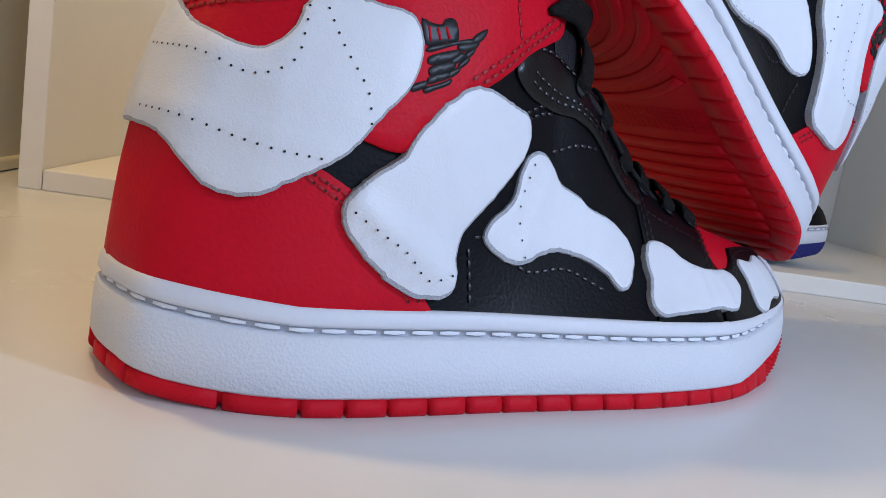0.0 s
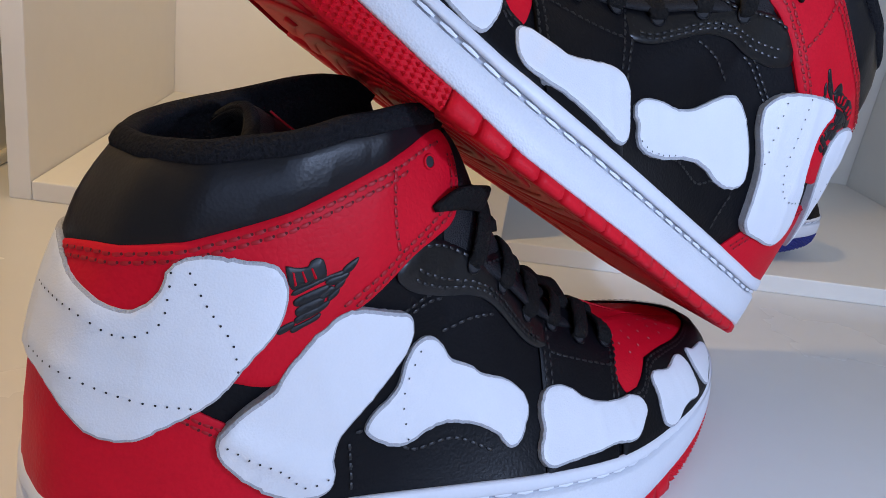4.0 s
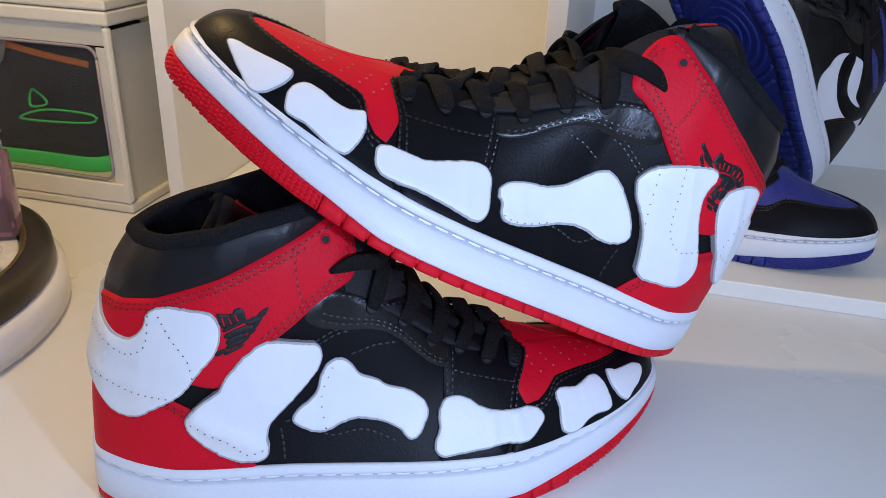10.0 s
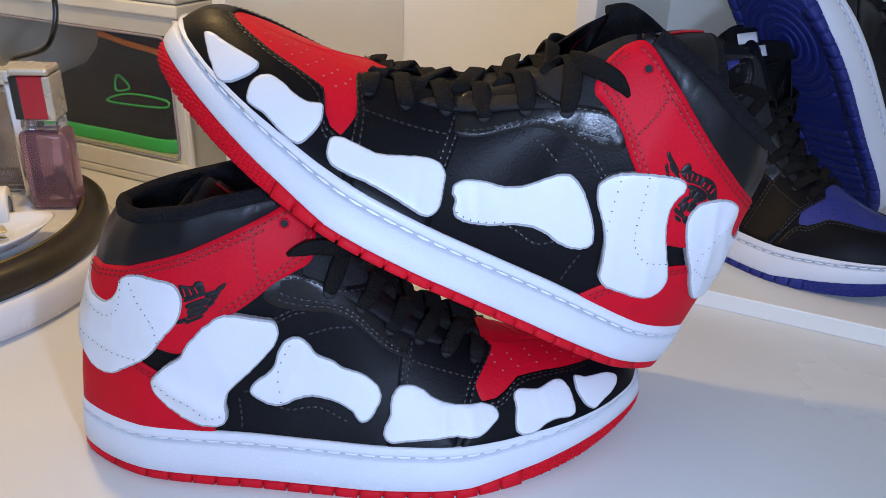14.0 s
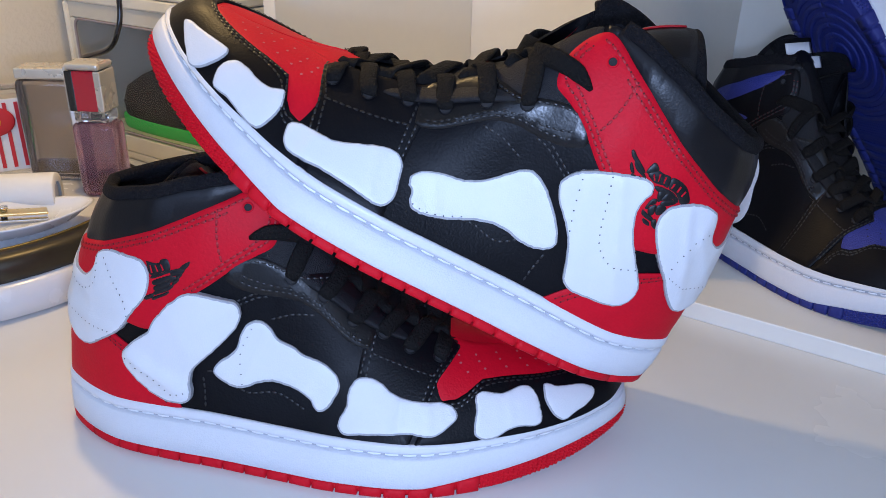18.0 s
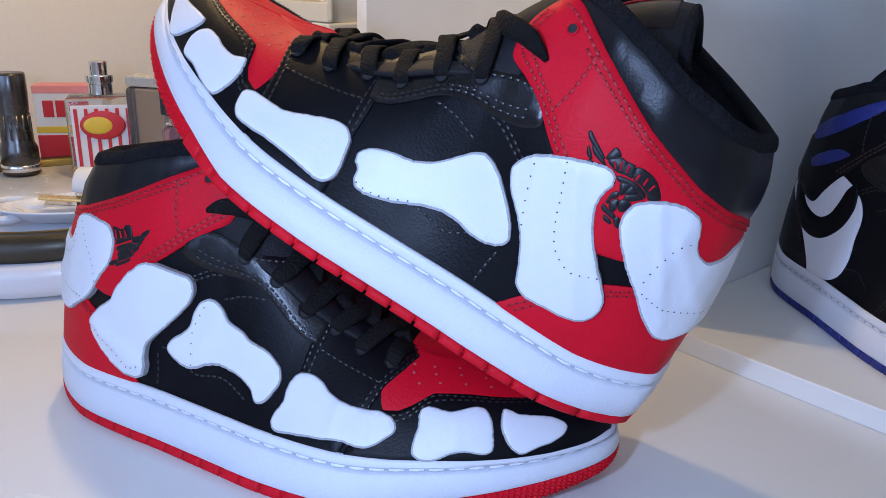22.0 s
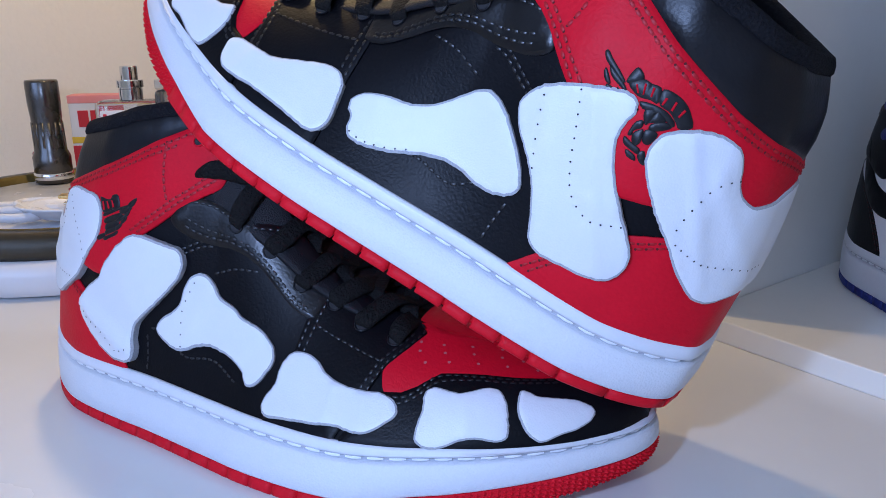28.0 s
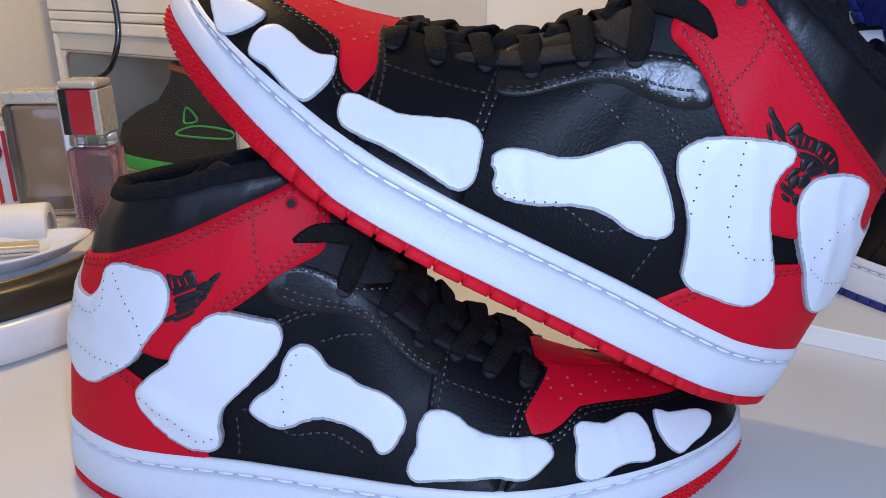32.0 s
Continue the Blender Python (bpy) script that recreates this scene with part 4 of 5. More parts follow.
    # laces, row by row, each end diving into its hole
    eyes = fore(HOLES)
    def lace(keys, twist, ends):
        p = spline(keys, 44)
        run = p[-1] - p[0]
        put("lace", sweep(p, [(-.75 + twist * .4, run[1] * 4, .35 + twist)] * 44, .0040 + .0042 * ends, .0026 - .0006 * ends, 10), LACE, parent=tongue)

    def crest_at(x_, lift):
        return np.array((x_, float(np.interp(x_, path[::-1, 0], path[::-1, 1])), float(np.interp(x_, path[::-1, 0], path[::-1, 2])) + .0030 + lift))

    w = np.linspace(0, 1, 44)
    wob = lambda: rng.normal(0, .0006, 3)
    s0, v0 = eyes[0]
    first = [q for sg in (1, -1) for q in ([on(sg * s0, v0, o_)[0] for o_ in (-.004, .0026)] + [on(sg * s0, v0 * .4 + .6, .0034)[0]])]
    lace(first[:3] + [crest_at(first[2][0] - .001, .0006)] + first[:2:-1], .1, np.clip(np.minimum(w, 1 - w) / .16, 0, 1))
    for k in range(len(eyes) - 1):
        for sg, lift in ((1, .0006), (-1, .0026)):
            (sa, va), (sb, vb) = eyes[k], eyes[k + 1]
            low = on(-sg * (sa - .5), .99, -.0012)[0]
            rise = on(-sg * (sa - 1.2), 1.0, .0010)[0]
            over = on(sg * (sb + 2.2), 1.0, .0030)[0]
            climb = on(sg * (sb + 1.1), vb * .45 + .55, .0036)[0]
            pb, nb = on(sg * sb, vb, 0)
            crest = crest_at((rise[0] + over[0]) / 2, lift)
            keys = [low, rise * .75 + crest * .25 + (0, 0, .001), crest + wob(), over * .82 + crest * .18 + (0, 0, .0012) + wob(), climb + wob() * .6, pb + nb * .0028, pb - nb * .004]
            lace(keys, rng.uniform(-.35, .35), np.clip((1 - w) / .16, 0, 1))
    for s_, v_ in eyes:
        for sg in (1, -1):
            pos, nor = on([s_ * sg], [v_ - .012], .0021)
            eyelet = put("eyelet", rounds(pos, nor, .0027, 14), HOLE)
            put("eyelet_ring", ring_at(pos[0], nor[0], .0028, .0004, 16, 5), SMOOTH, parent=eyelet)
    for sg in (1, -1):
        pts = np.array([on(sg * s_, v_, o_)[0] for s_, v_, o_ in ((62.0, .785, .0026), (63.4, .795, .0044), (66.2, .825, .0058), (69.2, .87, .0058), (71.6, .93, .0046), (73.6, .985, .0016))])
        put("lace", sweep(spline(pts, 20), [(0.3, 0, 1)] * 20, np.interp(np.linspace(0, 1, 20), [0, .25, 1], [.0022, .0075, .0100]), .0024, 10), LACE, parent=tongue)
    # stitching and prick holes
    rows_red = [[(s, v_ - .028) for s, v_ in ANKLE[0:10]], [(s, v_ - .052) for s, v_ in ANKLE[0:9]]]
    rows_red += [[(65.8, .93), (66.8, .885), (66.4, .81), (64.8, .76), (61.8, .72), (57.6, .68), (53.2, .63), (48.5, .57)], [(64.6, .92), (65.6, .885), (65.2, .82), (63.8, .775), (61, .738), (56.8, .70), (52.4, .65), (47.6, .59)]]
    rows_red += [[(53.5, .925), (54, .85), (54.8, .77), (56, .69)]]
    for r in map(flap, rows_red):
        for flip in (lambda p: p, inner_side):
            seam = tagged(put("stitching", stitches(flip(r), .0027, .0027, .0007, .0013), accent["thread"]), kind="stuff")
            tagged(put("needle_hole", needle_holes([(s_, v_ + .002) for s_, v_ in flip(r)], .00285, .0034, .00045), PUNCH, parent=seam), kind="stuff")
    row_c = [[(26, .345), (30.3, .30), (34.4, .258), (38, .18), (42, .09), (45, .03)], [(26, .325), (30, .283), (33.7, .24), (37.3, .165), (41.2, .08), (44, .02)]]
    for r in row_c:
        seam = tagged(put("stitching", stitches(r, .0014, .0025, .0009, .0010), accent["thread"]), kind="stuff")
        tagged(put("needle_hole", needle_holes(r, .0016, .0034, .0005), PUNCH, parent=seam), kind="stuff")
    lower = [(59.5, .60), (62, .572), (65, .560), (68, .58), (71, .63), (74, .68), (77, .698), (80, .682), (83.5, .662), (87, .675)]
    upper_row = [(61, .685), (65.5, .685), (69.5, .708), (73, .77), (76.5, .875), (79, .955)]
    black_rows = [(lower, .0021), ([(s_ + .4, v_ + .028) for s_, v_ in lower], .0021), (upper_row, .0021),
                  ([(86.8, .96), (87.2, .77), (87.0, .35), (86.0, .04)], .0015), ([(88.0, .96), (88.5, .77), (88.2, .35), (87.2, .04)], .0015),
                  ([(88.4, .635), (93, .60), (98, .56), (103.4, .50)], .0015),
                  ([(102, .1), (103, .32), (104, .5), (106, .72), (107, .90), (104.6, .965)], .0015), ([(100.8, .1), (101.8, .33), (102.8, .5), (104.6, .72), (105.4, .86)], .0015),
                  ([(104, .10), (105, .22), (107, .30), (110, .31), (112.4, .36), (115.6, .436), (123, .442), (133, .46), (141, .485), (149, .51), (158, .52)], .0018),
                  ([(105.2, .08), (106.2, .19), (108, .265), (110.6, .28), (113, .33), (116, .405), (123, .412), (133, .43), (141, .455), (149, .48), (158, .49)], .0018),
                  ([(76.5, .645), (74, .585), (71.6, .525), (69, .46), (66.2, .412)], .0004), ([(66.2, .545), (63.5, .53), (60, .505), (55.5, .475)], .0004), ([(66.6, .528), (63.8, .51), (60.3, .485), (56, .455)], .0004),
                  ([(52, .18), (56, .17), (62, .10), (70, .12), (77, .09)], .0004), ([(51.5, .16), (52.3, .08), (52.8, .02)], .0004)]
    for r, off in black_rows:
        for flip in (lambda p: p, inner_side):
            tagged(put("stitching", stitches(flip(fore(r)), off, .0023, .0009, .0011), THREAD_BLACK if thread is None else thread), kind="stuff")
    # perforations of the toe box
    spots = fore([(110.5, .58), (114, .60), (118.5, .60), (124, .62), (108.6, .70), (112.5, .72), (117, .73), (122, .74), (127.5, .75), (107.8, .80), (111.5, .82), (116, .84), (121, .86), (126, .87), (131.5, .84), (135.5, .74), (131, .63)])
    spots = [(108 + (s_ - 108) * 1.3, v_) for s_, v_ in spots]
    for sg in (1, -1):
        pos, nor = on([s * sg for s, _ in spots], [v_ for _, v_ in spots], .0009)
        tagged(put("perforation", rounds(pos, nor, .00065), accent["hole"]), kind="stuff")
    # empty top eyelets
    for sg in (1, -1):
        pos, nor = on([60.6 * sg], [.905], .0028)
        put("eyelet", rounds(pos, nor, .0021, 14), HOLE)
        pos, nor = on([60.6 * sg], [.905], .0029)
        put("eyelet_ring", ring_at(pos[0], nor[0], .0021, .0004), accent["ankle"])
    # bones
    for k, b in enumerate(bones):
        order = 5 - k if mirrored else k
        v, f, e = panel(b, .0011, off=(.0024, .0024, .0003, .0014, .0015, .0015)[order], edge=.0008, rough=.00009, seed=k + 1, step=.0022, folds=FOLDS_LEFT.get(order, ()) if mirrored else FOLDS_RIGHT.get(order, ()))
        put("bone_patch", (v, f), [BONE, CUT], "white leather patch cut like a bone, raw grey edge", index=e)
    for pts in holes:
        q = np.asarray(pts) * (US, VS)
        n_ = int(np.linalg.norm(np.diff(q, axis=0), axis=1).sum() / .0029)
        tagged(put("prick_hole", discs(pts, max(n_, 3), .00034, .00372 if pts[0][0] < 58 else .00162, [g for fs in (FOLDS_LEFT if mirrored else FOLDS_RIGHT).values() for g in fs]), HOLE), kind="stuff")
    for pts in emblem:
        v, f, e = panel(swell(pts, .00030), .0005, off=.0026, edge=.0003, step=.002)
        put("emblem_piece", (v, f), PRINT, "glossy black raised print")
    for pts in bars:
        v, f, e = panel(pts, .0011, off=.0026, edge=.0002, step=.002, sharp=True)
        put("emblem_bar", (v, f), RED)
    for name, pts, thick, mat, text in extra:
        v, f, e = panel(pts, thick, step=.005)
        put(name, (v, f), mat, text)
    return root, put


def ring_at(c, n, radius, tube, k=20, m=6):
    a = np.cross(n, (0.3, 0.2, 0.9))
    a /= np.linalg.norm(a)
    b = np.cross(n, a)
    v, f = [], []
    for i in range(k):
        g = 2 * math.pi * i / k
        r = a * math.cos(g) + b * math.sin(g)
        for j in range(m):
            h = 2 * math.pi * j / m
            v.append(c + r * (radius + tube * math.cos(h)) + n * tube * math.sin(h))
    for i in range(k):
        for j in range(m):
            f.append((i * m + j, ((i + 1) % k) * m + j, ((i + 1) % k) * m + (j + 1) % m, i * m + (j + 1) % m))
    return v, f


_l, _m = spline(LAT, 300), spline(MED[::-1], 300)
LATX, LATD = _l[:, 0], np.r_[0, np.cumsum(np.linalg.norm(np.diff(_l, axis=0), axis=1))]
LATX2, LATY, MEDX, MEDY = _l[:, 0], _l[:, 1], _m[:, 0], _m[:, 1]

RED_SET = dict(counter=RED, vamp=RED, ankle=RED, thread=THREAD_RED, hole=PALE, word="red")
right_shoe, _ = shoe("red, black and white high-top leather sneaker standing on the desk", False, BONES_RIGHT, dict(upper=BLACK), RED_SET, OUTSOLE, None, (.064, .010, .136), PRICKS_RIGHT, EMBLEM_RIGHT, BARS_RIGHT)
right_shoe.matrix_world = pose(-0.09650, 0.03845, -0.00215, -2.644, 0.185, 3.996)
left_shoe, _ = shoe("red, black and white high-top leather sneaker leaning heel-down across its mate", True, BONES_LEFT, dict(upper=BLACK), RED_SET, OUTSOLE, None, (.078, .009, .152), PRICKS_LEFT, EMBLEM_LEFT, BARS_LEFT)
left_shoe.matrix_world = pose(0.20022, 0.09234, 0.03487, -5.156, -29.219, -171.168)


# ---- the desk and the shelf unit behind it ----
SHELF_AT = pose(0.1581, 0.2464, 0, 0, 0, -20.6)   # foot of the middle upright; x along the front, y into the shelf


def board(name, size, at, mat=SHELF, bevel=.0008):
    ob = part(name, box(size, (0, 0, 0), bevel), mat)
    ob.matrix_world = SHELF_AT @ Matrix.Translation(at)
    return tagged(ob, kind="structure")


desk = board("desk_top", (2.24, 1.18, .03), (.48, -.26, -.015), DESK, .002)
tagged(desk, "white glossy desk top", "desk", kind="structure")
HIGH, DEEP, W, FLOOR = .62, .317, .0137, .0128
UPRIGHTS = (-.2941, .0069, .4400)
for x in UPRIGHTS:
    board("shelf_upright", (W, DEEP, HIGH), (x, DEEP / 2, HIGH / 2))
for a, b in zip(UPRIGHTS[:-1], UPRIGHTS[1:]):
    board("shelf_floor", (b - a - W - .001, DEEP, FLOOR), ((a + b) / 2, DEEP / 2, FLOOR / 2))
board("shelf_back", (.756, .008, HIGH), (.073, DEEP + .0045, HIGH / 2))
board("shelf_top", (.77, DEEP + .012, .018), (.073, DEEP / 2 + .004, HIGH + .0095))


# ---- the room round it: unseen walls, floor and ceiling added to close it, with a gap at the fill lamp ----
board("wall_back", (3.12, .06, 2.44), (.87, .362, .48), PAINT, 0)
board("wall_left", (.04, 2.9, 2.44), (-.66, -1.135, .48), PAINT, 0)
board("wall_right", (.06, 2.9, 2.44), (2.4, -1.135, .48), PAINT, 0)
board("wall_front", (3.0, .08, .95), (.87, -2.63, -.265), PAINT, 0)
board("wall_front", (3.0, .08, .20), (.87, -2.63, 1.60), PAINT, 0)
board("wall_front", (.77, .08, 1.29), (-.245, -2.63, .855), PAINT, 0)
board("floor", (3.2, 3.1, .06), (.87, -1.13, -.775), PAINT, 0)
board("ceiling", (3.2, 3.1, .06), (.87, -1.13, 1.735), PAINT, 0)

# ---- the other pair, in the right-hand compartment ----
BLUE_SET = dict(counter=BLACK, vamp=BLUE, ankle=BLACK, thread=THREAD_BLACK, hole=HOLE, word="royal blue")
WHITE_LEATHER = material("white_leather", (0.72, 0.74, 0.80), 0.42, grain=.06, scale=900, bump=.0002, spots=.08)
QUARTER = [(10, .02), (58, .02), (62, .26), (61, .40), (55, .52), (47, .60), (38, .61), (28, .56), (18, .45), (12, .28)]
SWOOSH = [(57, .52), (58.5, .40), (55, .27), (47, .19), (38, .21), (30, .31), (24, .46), (20, .62), (24, .61), (30, .48), (37, .36), (44, .31), (49, .34), (52, .42), (54, .50)]
COLLAR_BLUE = [(28, .77), (56, .90), (57, .965), (28, .88)]
FLANK_BLUE = [(34, .60), (47, .65), (52, .70), (44, .735), (32, .67)]
swoosh_parts = [("collar_overlay", COLLAR_BLUE, .0034, BLUE, "royal blue overlay"), ("collar_overlay", inner_side(COLLAR_BLUE), .0034, BLUE, "royal blue overlay"),
                ("flank_overlay", FLANK_BLUE, .0032, BLUE, "royal blue overlay"), ("flank_overlay", inner_side(FLANK_BLUE), .0032, BLUE, "royal blue overlay"),
                ("quarter", QUARTER, .0012, WHITE_LEATHER, "white leather quarter"), ("curved_stripe", SWOOSH, .0026, BLACK, "black curved stripe"),
                ("quarter", inner_side(QUARTER), .0012, WHITE_LEATHER, "white leather quarter"), ("curved_stripe", inner_side(SWOOSH), .0026, BLACK, "black curved stripe")]
blue_right, put_blue = shoe("royal blue, black and white high-top leather sneaker standing in the shelf", False, [], dict(upper=BLACK), BLUE_SET, BLUERUB, None, (.078, .008, .152), extra=swoosh_parts)
blue_right.matrix_world = pose(.245, .378, .0130, 0, 0, -52) @ Matrix.Diagonal((.82, .82, 1.06, 1))
tag_mat = material("white_print", (0.78, 0.80, 0.84), 0.6)
tag = put_blue("tongue_tag", sweep([(.093, .008, .130), (.087, .008, .140), (.082, .008, .149)], [(0, 1, 0)] * 3, .042, .013, 12), FABRIC, "black woven tongue tag with white print")
slant = np.array((-.50, 0, .86))
for dy, up_, w_, h_ in ((-.004, .0026, .030, .0078), (.009, -.0082, .024, .0082)):
    p = np.array((.0980, .008 + dy, .1408)) + slant * up_
    put_blue("tag_print", sweep([p, p + slant * h_], [(0, 1, 0)] * 2, w_, .0010, 8), tag_mat, parent=tag)
arc = spline([(.0985, -.012, .1370), (.0992, -.008, .1325), (.0990, .000, .1340), (.0975, .010, .1375), (.0955, .020, .1420)], 24)
put_blue("tag_print", sweep(arc, [tuple(slant)] * 24, np.interp(np.linspace(0, 1, 24), [0, .25, .5, 1], [.0045, .0085, .0060, .0012]), .0010, 8), tag_mat, parent=tag)
loose = spline([(.098, .014, .122), (.108, .030, .129), (.118, .055, .133), (.128, .076, .129), (.132, .082, .118), (.134, .084, .106), (.138, .094, .088)], 36)
put_blue("lace", sweep(loose, [(1, .1, .3)] * 36, np.interp(np.linspace(0, 1, 36), [0, .15, .6, .72, 1], [.004, .008, .008, .0035, .0030]), .0022, 10), LACE, "loose black lace end")
blue_left, _ = shoe("royal blue, black and white high-top leather sneaker upright on its heel", True, [], dict(upper=BLACK), BLUE_SET, BLUERUB, None, (.110, .006, .146), extra=swoosh_parts)
e1, e2 = Vector((.9361, -.3518, 0)), Vector((.3518, .9361, 0))
lean, turn, roll = math.radians(33), math.radians(47), math.radians(-8)
away = e1 * math.cos(turn) + e2 * math.sin(turn)
ax = Vector((0, 0, 1)) * math.cos(lean) - away * math.sin(lean)
az = away * math.cos(lean) + Vector((0, 0, 1)) * math.sin(lean)
ax = ax * math.cos(roll) + az.cross(ax) * math.sin(roll)
ay = az.cross(ax)
foot = Vector((.1581, .2464, 0)) + e1 * .212 + e2 * .191 + Vector((0, 0, .0185))
blue_left.matrix_world = Matrix.Translation(foot) @ Matrix((ax, ay, az)).transposed().to_4x4() @ Matrix.Diagonal((.92, .92, 1.06, 1))

# ---- beside the shelf: clear shoe boxes ----
CLEAR = material("clear_plastic", (0.10, 0.10, 0.10), 0.08)
CLEAR.node_tree.nodes["Principled BSDF"].inputs["Alpha"].default_value = 0.16
CLEAR_RIM = material("clear_plastic_rim", (0.30, 0.26, 0.27), 0.2, shine=.6)
FROST = material("frosted_clear_plastic", (0.74, 0.71, 0.60), 0.35, grain=.06, scale=120, spots=.1)
FROST.node_tree.nodes["Principled BSDF"].inputs["Alpha"].default_value = 0.72
FRAME = material("frosted_plastic_frame", (0.74, 0.70, 0.58), 0.35, grain=.08, scale=120, spots=.1)
NEON = material("neon_green_rubber", (0.05, 0.75, 0.12), 0.5, grain=.1)
ORANGE = material("orange_webbing", (0.85, 0.20, 0.02), 0.6, grain=.2, scale=900)
DARKKNIT = material("charcoal_knit", (0.018, 0.017, 0.017), 0.85, grain=.7, scale=700, bump=.0008, spots=.5)


def clear_box(at, label):
    """A drop-front shoe box: frosted frame, clear front and sides."""
    root = tagged(new("shoe_box"), label, "box", group="clear shoe boxes")
    w, d, h, b = .27, .17, .178, .007
    part("base", box((w, d, .009), (0, 0, .0045), .002), FRAME, root)
    part("tray_insert", box((w - .020, d - .020, .0155), (0, 0, .0172), .002), FRAME, root)
    part("front_sill", box((w - .002, .006, .018), (0, -d / 2 + .0028, .0185), .001), FRAME, root)
    part("lid", box((w, d, .012), (0, 0, h - .006), .002), FRAME, root)
    for sx in (-1, 1):
        for sy in (-1, 1):
            part("corner_post", box((b, b, h - .0215), (sx * (w / 2 - b / 2), sy * (d / 2 - b / 2), .0092 + (h - .0215) / 2), .003), FRAME, root)
    y = -d / 2 + .004
    front = part("front_panel", box((w - .032, .002, h - .060), (0, y, .030 + (h - .060) / 2), 0), CLEAR, root, "clear plastic drop front")
    front.visible_shadow = False
    wx, z0, z1, c = (w - .032) / 2, .030, h - .030, .010
    rim_path = [(sx * (wx - c) + c * math.cos(g), y - .0015, (z0 + c if sz < 0 else z1 - c) + c * math.sin(g)) for sx, sz, g0 in ((1, 1, 0), (-1, 1, 90), (-1, -1, 180), (1, -1, 270)) for g in np.radians(np.linspace(g0, g0 + 90, 7))]
    linked("window_rim", *sweep(rim_path + rim_path[:1], [(0, 1, 0)] * (len(rim_path) + 1), .0030, .0026, 6), CLEAR_RIM, front)
    for sx in (-1, 1):
        stile = part("front_stile", box((.0085, .0024, h - .058), (sx * (w / 2 - b - .0050), y, .028 + (h - .058) / 2), .0006), FROST, root, "frosted plastic stile")
        stile.visible_shadow = False
        pane = part("side_panel", box((.002, d - 2 * b - .002, h - .026), (sx * (w / 2 - .005), 0, .0095 + (h - .026) / 2), 0), FROST, root, "frosted plastic side")
        pane.visible_shadow = False
    part("front_rail", box((w - .0145, .0024, .0165), (0, y, h - .0204), .0006), FROST, root)
    root.matrix_world = SHELF_AT @ Matrix.Translation(at) @ Matrix.Scale(.93, 4)
    return root


clear_box((-.458, .071, .0005), "clear plastic shoe box holding dark sneakers")
clear_box((-.458, .071, .1667), "clear plastic shoe box stacked on another one")


def dark_sneaker(at, turn, label, pair="dark sneakers in the box", knit=DARKKNIT, sole=NEON, trim=NEON, words=("neon green rubber sole", "charcoal knit upper")):
    """A high knit sneaker on a flat rubber sole."""
    root = tagged(new("sneaker"), label, "shoe", group=pair)
    out = spline([(-.10, 0), (-.09, -.028), (-.03, -.032), (.04, -.036), (.09, -.028), (.112, 0), (.09, .028), (.04, .034), (-.03, .030), (-.09, .026)], 60, True)
    n = len(out)

    def stack(levels, cap=True):
        v, f = [], []
        for kx, ky, z, dx in levels:
            v += [(p[0] * kx + dx, p[1] * ky, z) for p in out]
        for i in range(len(levels) - 1):
            f += [(i * n + j, i * n + (j + 1) % n, (i + 1) * n + (j + 1) % n, (i + 1) * n + j) for j in range(n)]
        if cap:
            f += [tuple(range(n - 1, -1, -1)), tuple(range((len(levels) - 1) * n, len(levels) * n))]
        return v, f
    linked("sole", *stack([(.98, .98, 0, 0), (1.0, 1.0, .003, 0), (1.0, 1.0, .012, 0), (.97, .97, .014, 0)]), sole, root, words[0])
    linked("upper", *stack([(.95, .95, .014, 0), (.97, .97, .028, 0), (.92, .92, .045, -.003), (.78, .86, .060, -.016), (.60, .78, .075, -.034), (.50, .72, .095, -.044), (.46, .70, .115, -.048), (.45, .68, .121, -.049), (.36, .55, .119, -.049)]), knit, root, words[1])
    for side in (1, -1):
        for pts in ([(-.018, .034, .047), (-.05, .0345, .058), (-.094, .030, .057), (-.094, .031, .050), (-.05, .0345, .047)], [(-.034, .030, .074), (-.048, .030, .064), (-.042, .033, .060), (-.031, .0325, .060)]):
            loop = spline([(x_, y_ * side, z_) for x_, y_, z_ in pts], 40, True)
            linked("outline_stripe", *sweep(np.vstack([loop, loop[:1]]), [(0, 0, 1)] * 41, .0018, .0022, 6), trim, root)
    if knit is not DARKKNIT:
        root.matrix_world = SHELF_AT @ Matrix.Translation(at) @ pose(0, 0, 0, 0, 0, turn) @ Matrix.Scale(.93, 4)
        return root
    strap = spline([(-.011, .0265, .112), (-.05, .0285, .107), (-.094, .024, .101)], 20)
    linked("strap", *sweep(strap, [(0, 0, 1)] * 20, .0062, .0018, 6), ORANGE, root, "orange webbing strap")
    root.matrix_world = SHELF_AT @ Matrix.Translation(at) @ pose(0, 0, 0, 0, 0, turn) @ Matrix.Scale(.93, 4)
    return root


dark_sneaker((-.461, .043, .0240), 178, "dark knit sneaker with neon green sole inside the clear box")
dark_sneaker((-.477, .111, .0240), 176, "dark knit sneaker with neon green sole behind its mate")

PINKKNIT = material("salmon_pink_knit", (0.75, 0.16, 0.15), 0.8, grain=.4, scale=700, bump=.0006, spots=.3)
PALESOLE = material("cream_rubber", (0.72, 0.66, 0.56), 0.5, grain=.1)
for at, turn in (((-.461, .043, .1902), 178), ((-.477, .111, .1902), 176)):
    dark_sneaker(at, turn, "salmon pink sneaker on a cream sole inside the upper box", "pink sneakers in the upper box", PINKKNIT, PALESOLE, PALESOLE, ("cream rubber sole", "salmon pink knit upper"))

